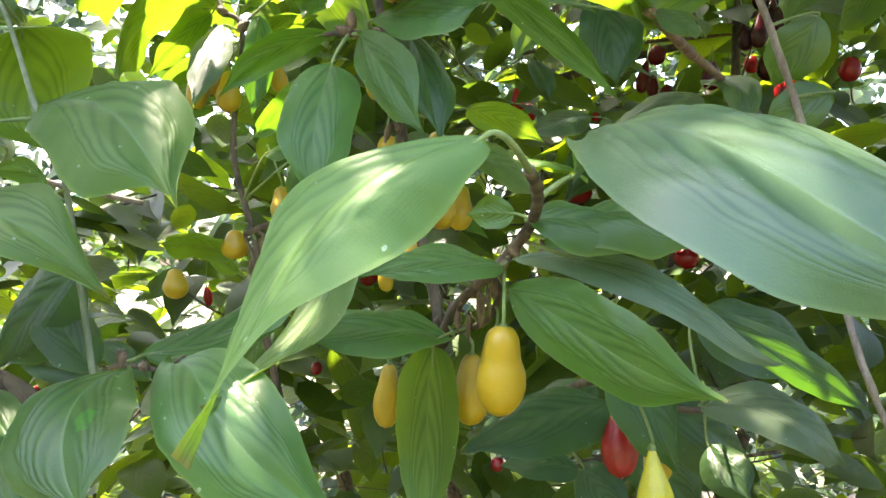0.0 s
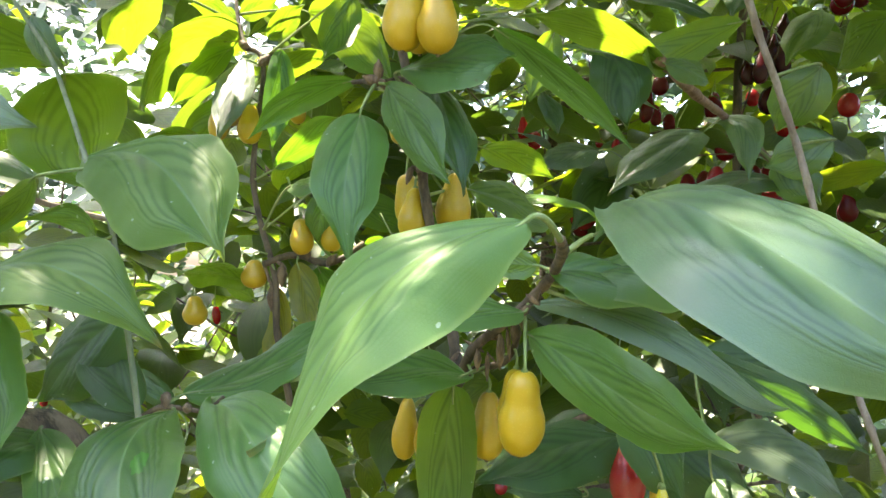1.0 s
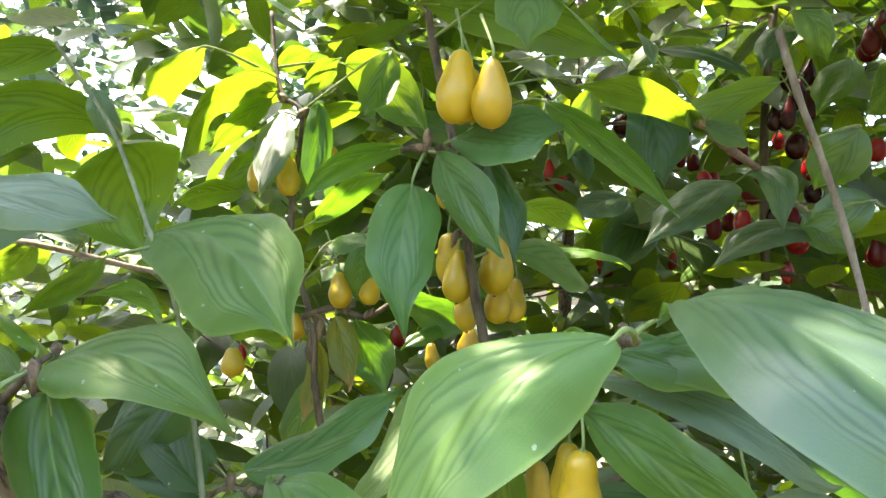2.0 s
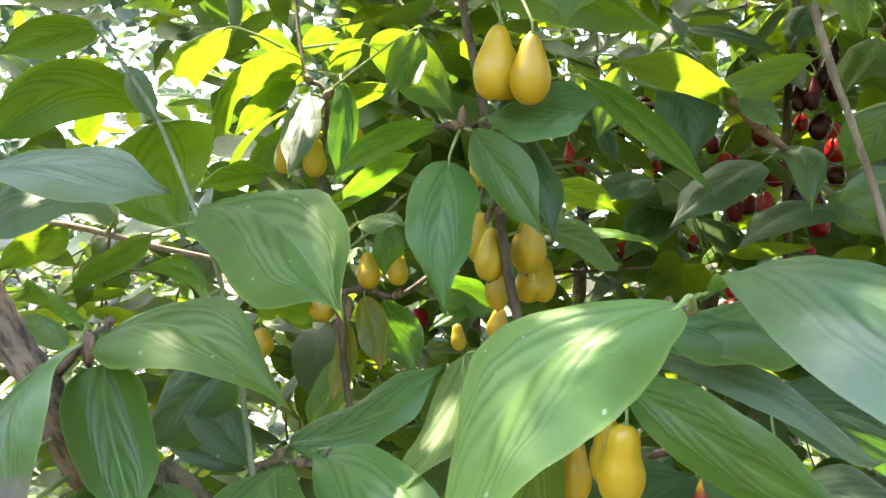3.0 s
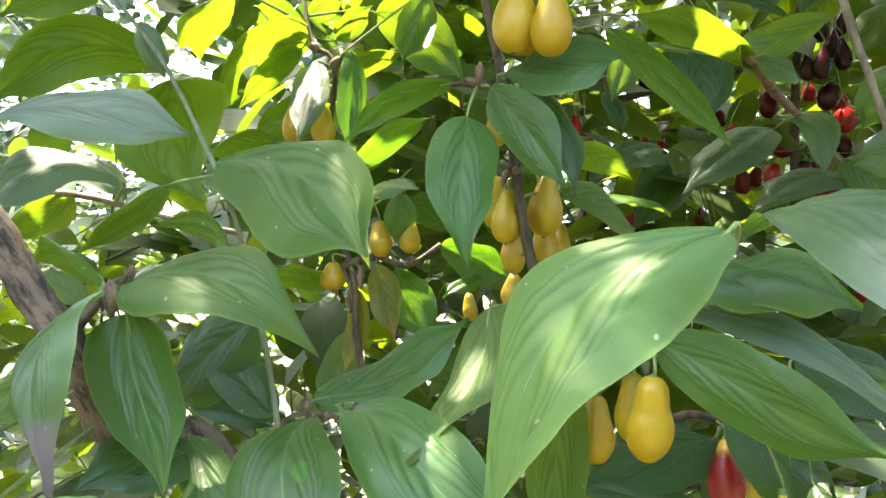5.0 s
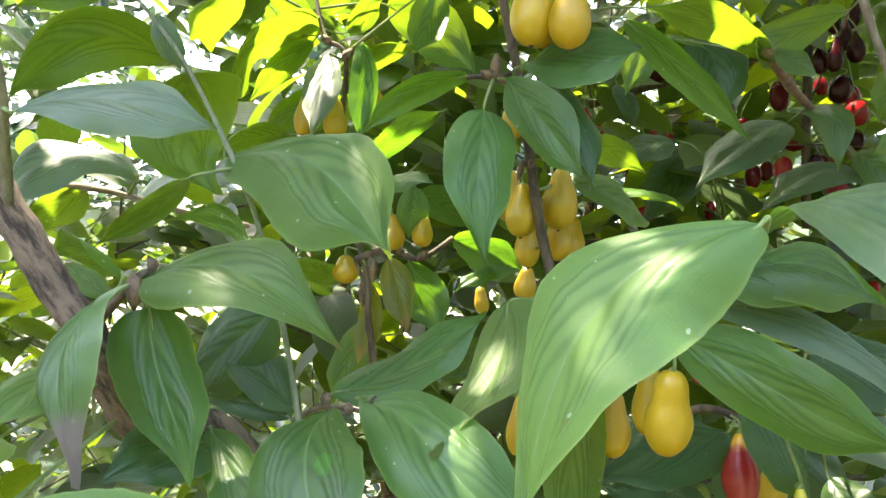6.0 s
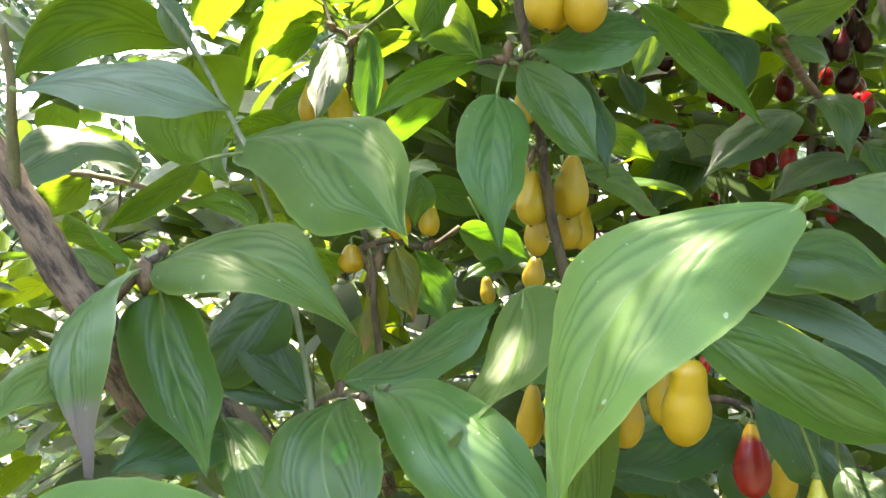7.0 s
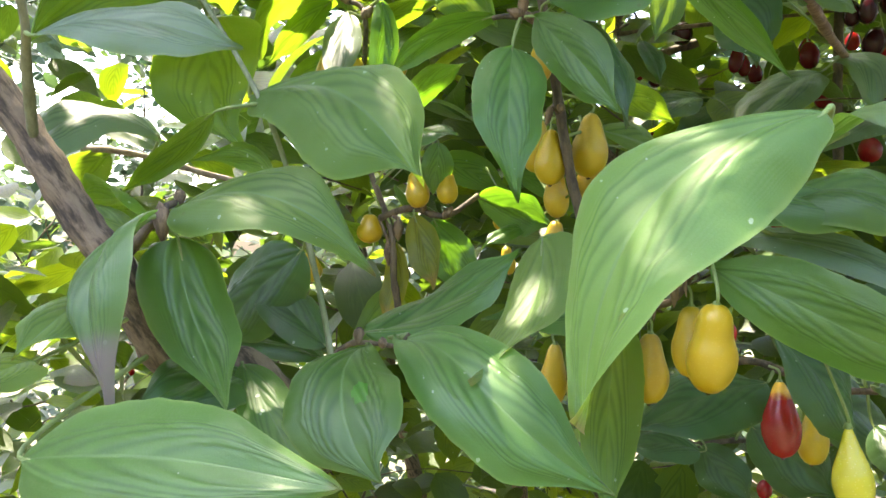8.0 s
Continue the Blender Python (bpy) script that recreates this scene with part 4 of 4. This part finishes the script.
cherry((0.2458, 0.5800, 1.5699), 0.0162, 0.0235, "oval", "maroon")
cherry((0.2226, 0.6000, 1.5478), 0.0137, 0.0183, "oval", "red")
cherry((0.2437, 0.5500, 1.5303), 0.0176, 0.0223, "oval", "maroon")
cherry((0.3104, 0.5800, 1.5347), 0.0151, 0.0195, "oval", "dark")
cherry((0.2399, 0.5600, 1.5064), 0.0132, 0.0208, "oval", "red")
cherry((0.2240, 0.5800, 1.5024), 0.0137, 0.0215, "oval", "maroon")
cherry((0.2609, 0.5500, 1.5090), 0.0120, 0.0176, "oval", "dark")
cherry((0.2080, 0.6200, 1.5726), 0.0116, 0.0210, "oval", "maroon")
cherry((0.2350, 0.6600, 1.5746), 0.0134, 0.0190, "oval", "maroon")
cherry((0.0797, 0.5800, 1.5496), 0.0108, 0.0227, "spindle", "red")
cherry((0.0923, 0.6000, 1.5433), 0.0137, 0.0173, "oval", "red")
cherry((0.1369, 0.6200, 1.4859), 0.0157, 0.0147, "oval", "red")
cherry((0.1465, 0.6800, 1.5785), 0.0150, 0.0231, "oval", "dark")
cherry((0.1260, 0.6600, 1.5783), 0.0101, 0.0168, "oval", "maroon")
cherry((0.1795, 0.7200, 1.5649), 0.0085, 0.0110, "oval", "red")
cherry((0.2031, 0.7400, 1.5660), 0.0100, 0.0150, "oval", "red")
cherry((0.3220, 0.5200, 1.6412), 0.0178, 0.0196, "oval", "maroon")
cherry((0.3400, 0.5400, 1.5657), 0.0166, 0.0203, "oval", "red")
cherry((0.3488, 0.5600, 1.4825), 0.0114, 0.0238, "spindle", "maroon")
cherry((0.1942, 0.6000, 1.5754), 0.0128, 0.0297, "spindle", "maroon")
cherry((0.2119, 0.6200, 1.6007), 0.0169, 0.0191, "oval", "maroon")
cherry((0.2620, 0.6200, 1.5841), 0.0132, 0.0244, "oval", "maroon")
cherry((0.3071, 0.6000, 1.4928), 0.0194, 0.0225, "oval", "red")
cherry((0.2806, 0.5800, 1.5116), 0.0148, 0.0198, "oval", "maroon")
cherry((0.3034, 0.6000, 1.5148), 0.0133, 0.0204, "oval", "maroon")
cherry((0.2535, 0.6200, 1.5123), 0.0127, 0.0190, "oval", "maroon")
cherry((0.1283, 0.6200, 1.5047), 0.0095, 0.0211, "spindle", "maroon")
cherry((0.1394, 0.6200, 1.4653), 0.0158, 0.0158, "oval", "maroon")
cherry((0.3109, 0.5000, 1.6427), 0.0147, 0.0277, "drop", "maroon")
cherry((0.3325, 0.5200, 1.6623), 0.0162, 0.0271, "drop", "maroon")
cherry((0.3507, 0.5400, 1.6587), 0.0159, 0.0253, "oval", "maroon")
cherry((0.3400, 0.5400, 1.4827), 0.0156, 0.0275, "spindle", "maroon")
cherry((0.2876, 0.5800, 1.4649), 0.0108, 0.0207, "oval", "red")
cherry((0.1947, 0.6000, 1.4739), 0.0092, 0.0173, "oval", "red")
cherry((-0.0511, 0.6200, 1.3993), 0.0178, 0.0209, "oval", "red")
cherry((0.2459, 0.5750, 1.5076), 0.0145, 0.0213, "oval", "red")
cherry((0.2420, 0.6300, 1.5541), 0.0128, 0.0170, "oval", "red")
cherry((0.2318, 0.6000, 1.4151), 0.0219, 0.0199, "oval", "red")
cherry((0.1371, 0.6000, 1.4733), 0.0230, 0.0210, "oval", "red")
cherry((0.0028, 0.5000, 1.3512), 0.0074, 0.0091, "oval", "red")
cherry((-0.0944, 0.6000, 1.3175), 0.0100, 0.0119, "oval", "red")
cherry((-0.1972, 0.6200, 1.3792), 0.0082, 0.0175, "oval", "red")
cherry((0.0566, 0.5000, 1.2648), 0.0099, 0.0107, "oval", "red")
cherry((0.0863, 0.5000, 1.3266), 0.0074, 0.0107, "oval", "red")
cherry((-0.0278, 0.6000, 1.4794), 0.0130, 0.0120, "oval", "red")
cherry((0.3393, 0.6000, 1.4065), 0.0109, 0.0149, "oval", "red")
cherry((0.1201, 0.4200, 1.3595), 0.0076, 0.0125, "oval", "red")
cherry((-0.4000, 0.7000, 1.2790), 0.0083, 0.0083, "oval", "red")
cherry((0.1538, 0.6200, 1.6022), 0.0185, 0.0206, "oval", "dark")
cherry((0.1318, 0.4000, 1.2719), 0.0085, 0.0111, "oval", "red")
cherry((0.2369, 0.6200, 1.4309), 0.0102, 0.0112, "oval", "red")
bud("front", (0.0236, 0.2330, 1.4039), 0.0091, 0.0014, (-0.5, 0, -0.8))
bud("front", (0.0306, 0.2220, 1.4033), 0.0106, 0.0013, (0.1, 0, -1))
bud("front", (0.0270, 0.2280, 1.4073), 0.0077, 0.0014, (-0.3, 0, 0.9))
bud("front", (0.0343, 0.2150, 1.4105), 0.0073, 0.0013, (0.3, 0, -1))
bud("front", (0.0201, 0.2400, 1.4006), 0.0089, 0.0014, (-0.7, 0, 0.4))
bud("front", (0.0360, 0.2060, 1.4191), 0.0052, 0.0014, (-0.6, 0, 0.5))
bud("fruitw", (0.0248, 0.2360, 1.3937), 0.0101, 0.0014)
bud("stem", (0.0130, 0.2580, 1.3923), 0.0088, 0.0018, (-0.5, 0, -0.8))
bud("bud", (-0.1102, 0.1660, 1.4206), 0.0098, 0.0035)
bud("bud", (-0.1086, 0.1720, 1.4271), 0.0042, 0.0026)
bud("low", (-0.0597, 0.1830, 1.3893), 0.0029, 0.0022)
bud("low", (-0.0663, 0.1850, 1.3911), 0.0042, 0.0029)
bud("cross", (-0.0170, 0.2550, 1.5034), 0.0076, 0.0040, (0, 0, 1))
bud("cross", (-0.0200, 0.2540, 1.4994), 0.0066, 0.0031, (-1, 0, 0.3))
bud("cross", (-0.0142, 0.2540, 1.4967), 0.0057, 0.0029, (0.6, 0, -0.8))
bud("front", (0.0282, 0.2250, 1.4001), 0.0115, 0.0027)
bud("front", (0.0322, 0.2200, 1.4073), 0.0075, 0.0026)
bud("front", (0.0347, 0.2120, 1.4156), 0.0047, 0.0025, (0.5, 0, 0.5))
bud("front", (0.0257, 0.2300, 1.4052), 0.0051, 0.0023, (-0.8, 0, 0.2))
bud("front", (0.0213, 0.2350, 1.3958), 0.0068, 0.0024)
bud("front", (0.0400, 0.1840, 1.4357), 0.0028, 0.0022)
bud("mid", (-0.1088, 0.3880, 1.5553), 0.0084, 0.0049, (-0.5, 0, 0.5))
bud("mid", (-0.0947, 0.3840, 1.5455), 0.0089, 0.0055, (0.5, 0, 0.5))
bud("stem", (-0.0055, 0.2760, 1.4657), 0.0080, 0.0028, (-0.3, 0, -1))
bud("stem", (-0.0010, 0.2740, 1.4683), 0.0047, 0.0028, (0, -0.5, -0.3))
bud("midx", (-0.0485, 0.3500, 1.4309), 0.0077, 0.0041, (0.5, 0, 0.6))
bud("midx", (-0.0617, 0.3490, 1.4343), 0.0065, 0.0036, (-0.3, 0, 0.8))
bud("midx", (-0.0740, 0.3490, 1.4219), 0.0119, 0.0048)
bud("midx", (-0.0793, 0.3500, 1.4100), 0.0132, 0.0042)

# ---- foliage behind and above ----
rng = np.random.default_rng(7)


def scatter(count, lo, hi, keep):
    """Random places in a box for which keep() holds."""
    p = rng.uniform(lo, hi, (count * 6, 3))
    return p[keep(p[:, 0], p[:, 1], p[:, 2])][:count]


def hang(count, spread=0.9):
    """Leaf axes that droop outward, and upper sides that face up and out."""
    yaw = rng.uniform(0, 2 * math.pi, count)
    a = np.stack([np.cos(yaw), np.sin(yaw), rng.uniform(-1.1, 0.15, count)], axis=1)
    n = np.stack([rng.normal(0, spread * 0.5, count), rng.normal(-0.25, spread * 0.5, count), np.full(count, 0.8)], axis=1)
    return a, n


# main stems that carry the shrub, rising from one stool in the ground
for lean, back, tall in ((-0.34, 0.10, 1.75), (-0.12, 0.26, 2.1), (0.12, 0.20, 2.3), (0.33, 0.06, 2.0), (0.52, 0.16, 1.7)):
    foot = Vector((0.10 + 0.12 * lean, 0.90 + 0.2 * back, -0.06))
    twig("thick grey-brown main stem rising from the ground", "limb", 0.019, 0.006,
         [foot + Vector((lean * k ** 1.4, back * k + 0.02 * math.sin(7 * k + 9 * lean), tall * k)) for k in (0, 0.25, 0.5, 0.75, 1)])

# the unseen crown is cut open so sun patches fall to fit the camera's view:
# places near the twigs, and places deeper in the shrub: centre, radius
SPOTS_OF_SUN = [
    ((0.0029, 0.1317, 1.4359), 0.0044),
    ((0.0083, 0.1163, 1.4269), 0.0032),
    ((0.0010, 0.1154, 1.4221), 0.0046),
    ((-0.0071, 0.1193, 1.4187), 0.0052),
    ((0.0650, 0.1190, 1.4240), 0.0045),
    ((0.0845, 0.1223, 1.4312), 0.0055),
    ((0.0760, 0.1142, 1.4215), 0.0045),
    ((-0.0533, 0.1793, 1.4444), 0.0045),
    ((-0.0499, 0.1866, 1.4507), 0.003),
    ((-0.0917, 0.1536, 1.4186), 0.003),
    ((-0.0839, 0.1527, 1.4170), 0.003),
    ((-0.0963, 0.1644, 1.4007), 0.0028),
    ((-0.0602, 0.0996, 1.3855), 0.005),
    ((0.0532, 0.1901, 1.3985), 0.0042),
    ((0.0476, 0.1959, 1.3970), 0.0045),
    ((0.0798, 0.1671, 1.3851), 0.0022),
    ((-0.0184, 0.1922, 1.4020), 0.0048),
    ((-0.0230, 0.1850, 1.3975), 0.0045),
    ((-0.0850, 0.1635, 1.3770), 0.0062),
    ((-0.0512, 0.2146, 1.3991), 0.0022),
    ((0.0103, 0.2463, 1.4843), 0.0022),
    ((-0.0263, 0.1609, 1.3819), 0.0017),
    ((-0.1410, 0.1680, 1.4350), 0.0060),
    ((-0.1365, 0.1680, 1.4273), 0.0045),
    ((-0.1381, 0.1680, 1.4299), 0.0033),
]
DEEP_GAPS = [
    ((0.0800, 0.2790, 1.5283), 0.0225),
    ((0.0700, 0.3700, 1.4616), 0.012),
    ((0.0569, 0.3300, 1.5269), 0.018),
    ((-0.1050, 0.3550, 1.5180), 0.028),
    ((-0.1843, 0.4200, 1.5731), 0.050),
    ((-0.0983, 0.4100, 1.5844), 0.050),
    ((-0.1403, 0.4000, 1.5494), 0.050),
    ((-0.0537, 0.3800, 1.5635), 0.022),
    ((-0.0599, 0.3800, 1.5407), 0.016),
    ((-0.2110, 0.3200, 1.4702), 0.028),
    ((0.0018, 0.3000, 1.4389), 0.012),
    ((0.0569, 0.3300, 1.5382), 0.015),
    ((0.0008, 0.3000, 1.4385), 0.012),
    ((0.2913, 0.5700, 1.5858), 0.012),
    ((0.3180, 0.5600, 1.5609), 0.014),
    ((0.2226, 0.6000, 1.5468), 0.012),
]
GAPS = DEEP_GAPS + [(place, r + 0.016) for place, r in SPOTS_OF_SUN]


def rounded(p):
    """Those of the places inside the shrub's round outline."""
    return ((p - (0.0, 0.65, 1.3)) ** 2 / (1.1, 0.62, 1.6)).sum(axis=1) < 1


def clear(p, gaps=GAPS, margin=0.010):
    """Those of the places that leave the sun's way to the gaps free."""
    ok = np.ones(len(p), dtype=bool)
    for place, r in gaps:
        d = p - np.array(place)
        s = np.array(TO_SUN)
        way = d @ s
        ok &= (np.linalg.norm(d - way[:, None] * s, axis=1) > r + margin) | (way < 0.02)
    return ok


# the shrub's own depth, behind the nearer twigs: denser to the right, open to the upper left
def inner(x, y, z):
    side = x / y
    thin = rng.uniform(0, 1, len(x))
    dense = np.where(side > 0.05, 0.85, np.where(side > -0.25, 0.7, 0.5))
    dense = np.where((side < -0.2) & (z > 1.43 + 0.08 * y), dense * 0.4, np.maximum(dense, 0.8))
    dense = np.where((side < -0.32) & (z > 1.43 + 0.05 * y), 0.12, dense)
    dense = np.where(z < 1.44 - 0.22 * y, dense * 0.7, dense)
    return (thin < dense) & (np.abs(x) < 0.85 * y + 0.1) & (np.abs(z - 1.44) < 0.55 * y + 0.08)


p = scatter(7500, (-0.95, 0.47, 0.95), (1.0, 1.25, 2.1), inner)
p = p[clear(p) & rounded(p)]
a, n = hang(len(p))
mass = leaf_mass("shrub_foliage", p, a, n, rng.uniform(0.028, 0.085, len(p)), 0.46, "mass", 8, 2)
tagged(mass, "dense shaded green leaves inside the cornelian cherry shrub", "foliage", kind="stuff")

# thin bare twigs and dry stalks in the shrub's depth
verts, faces = [], []
roots = scatter(260, (-0.8, 0.50, 1.0), (0.9, 1.1, 1.85), lambda x, y, z: (np.abs(x) < 0.75 * y) & (np.abs(z - 1.44) < 0.5 * y) & ((x > -0.15 * y) | (z < 1.45)))
for root in roots:
    way = Vector((rng.normal(0, 0.6), rng.normal(0, 0.4), rng.uniform(-0.2, 1.0))).normalized()
    side = Vector((rng.normal(), rng.normal(), rng.normal())) * 0.12
    size, r = rng.uniform(0.06, 0.24), rng.uniform(0.0006, 0.0019)
    line = smooth_line([Vector(root) + way * (size * k) + side * (size * math.sin(2.6 * k)) for k in (0, 0.33, 0.66, 1)], 3)
    v, f = tube(line, [r * (1 - 0.5 * i / len(line)) for i in range(len(line))], 5, 0.3)
    faces += [tuple(k + len(verts) for k in q) for q in f]
    verts += v
tagged(mesh_object("inner_twigs", verts, faces, [MAT["bark"]]), "thin bare brown twigs and stalks deep in the shrub", "twigs", kind="stuff")

# sunlit leaves of the shrub's open upper side, their colour brightened for the light
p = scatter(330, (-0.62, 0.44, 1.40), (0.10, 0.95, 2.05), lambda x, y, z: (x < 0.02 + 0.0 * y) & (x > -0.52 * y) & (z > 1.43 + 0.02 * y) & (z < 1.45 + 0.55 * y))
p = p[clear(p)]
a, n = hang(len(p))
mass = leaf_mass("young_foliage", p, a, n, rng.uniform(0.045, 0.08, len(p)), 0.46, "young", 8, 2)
tagged(mass, "yellow-green leaves in a brighter copy, lit through by the sun", "foliage", kind="stuff")

# unseen crown overhead, put there to keep the sun off all but a few patches

def crown(x, y, z):
    floor = 1.50 + 0.46 * np.maximum(y, 0.0)
    k = (y - 0.42) / TO_SUN.y
    x0, z0 = x - TO_SUN.x * k, z - TO_SUN.z * k
    open_side = (x0 < 0.0) & (x0 > -0.6) & (z0 > 1.47) & (z0 < 1.85)
    ok = (z > floor) & (z < floor + 0.75) & ~(open_side & (rng.uniform(0, 1, len(x)) < 0.95))
    ok &= ~((x0 > 0.04) & (rng.uniform(0, 1, len(x)) < 0.62))
    ok &= clear(np.stack([x, y, z], axis=1))
    return ok


p = scatter(5000, (-1.0, 0.14, 1.5), (1.0, 1.3, 2.8), crown)
# unseen leaves added over the nearer twigs to shade all but the sun spots
q = np.array([tuple(v) for v in SHADED])
way = np.array(TO_SUN)
size = rng.uniform(0.014, 0.030, len(q))
for place, r in SPOTS_OF_SUN:
    d = q - np.array(place)
    size = np.minimum(size, 1.9 * (np.linalg.norm(d - (d @ way)[:, None] * way, axis=1) - 0.8 * r))
q, size = q[size > 0.005], size[size > 0.005]
q = q + way * rng.uniform(0.42, 0.95, (len(q), 1)) + rng.normal(0, 0.002, (len(q), 3))
keep = clear(q, DEEP_GAPS) & (q[:, 2] > 1.52 + 0.5 * q[:, 1])
q, size = q[keep], size[keep]
a, n = hang(len(q))
n = n * 0.5 + way
mass = leaf_mass("inner_crown_foliage", q, a, n, size, 0.6, "mass", 4, 1)
tagged(mass, "unseen leaves added above the near twigs to shade them", "foliage", kind="stuff")
p = p[rounded(p)]
a, n = hang(len(p))
mass = leaf_mass("crown_foliage", p, a, n, rng.uniform(0.05, 0.09, len(p)), 0.5, "mass", 4, 1)
tagged(mass, "leafy crown of the cornelian cherry shrub overhead", "foliage", kind="stuff")

# unseen outer leaves all round the camera's view, added to darken the shrub's depth
def face(x, y, z):
    return (np.abs(x + 0.01) > 0.76 * y + 0.06) | (np.abs(z - 1.44) > 0.50 * y + 0.06)


p = scatter(5200, (-1.0, 0.08, 0.7), (1.0, 0.55, 2.0), face)
p = p[clear(p) & rounded(p)]
a, n = hang(len(p))
mass = leaf_mass("outer_foliage", p, a, n, rng.uniform(0.05, 0.09, len(p)), 0.5, "mass", 4, 1)
tagged(mass, "outer leaves of the cornelian cherry shrub, added out of view for shade", "foliage", kind="stuff")

# lower skirt of the shrub down to the ground
p = scatter(1000, (-1.0, 0.25, 0.1), (1.0, 1.3, 1.2), lambda x, y, z: z < 1.36 - 0.42 * y)
p = p[rounded(p)]
a, n = hang(len(p))
mass = leaf_mass("skirt_foliage", p, a, n, rng.uniform(0.05, 0.09, len(p)), 0.5, "mass", 4, 1)
tagged(mass, "lower leaves of the cornelian cherry shrub", "foliage", kind="stuff")


# sunlit garden plants beyond
def clumps(count, centres, radius):
    pick = rng.integers(0, len(centres), count)
    d = rng.normal(0, 1, (count, 3))
    d /= np.linalg.norm(d, axis=1)[:, None]
    r = radius[pick] * rng.uniform(0.55, 1.0, count) ** 0.5
    return centres[pick] + d * r[:, None] * np.array([1, 0.8, 1])


c = np.stack([rng.uniform(-4.5, 3.5, 120), rng.uniform(2.0, 4.6, 120), rng.uniform(0.2, 3.3, 120)], axis=1)
p = clumps(30000, c, rng.uniform(0.3, 0.7, 120))
p = p[p[:, 2] > 0.02]
a, n = hang(len(p), 1.4)
mass = leaf_mass("garden_shrubs", p, a, n, rng.uniform(0.06, 0.13, len(p)), 0.5, "garden", 3, 1)
tagged(mass, "pale sunlit garden shrubs in the distance", "foliage", kind="stuff")

# tall shrubs behind the viewer, unseen, added to hold back low sky light
c = np.stack([rng.uniform(-5.0, 5.0, 90), rng.uniform(-5.0, -2.4, 90), rng.uniform(0.3, 3.4, 90)], axis=1)
p = clumps(16000, c, rng.uniform(0.4, 0.8, 90))
p = p[(p[:, 2] > 0.02) & (p[:, 1] < -1.6)]
a, n = hang(len(p), 1.4)
mass = leaf_mass("garden_hedge", p, a, n, rng.uniform(0.08, 0.16, len(p)), 0.5, "mass", 3, 1)
tagged(mass, "tall green shrubs out of view, added to hold back sky light", "foliage", kind="stuff")
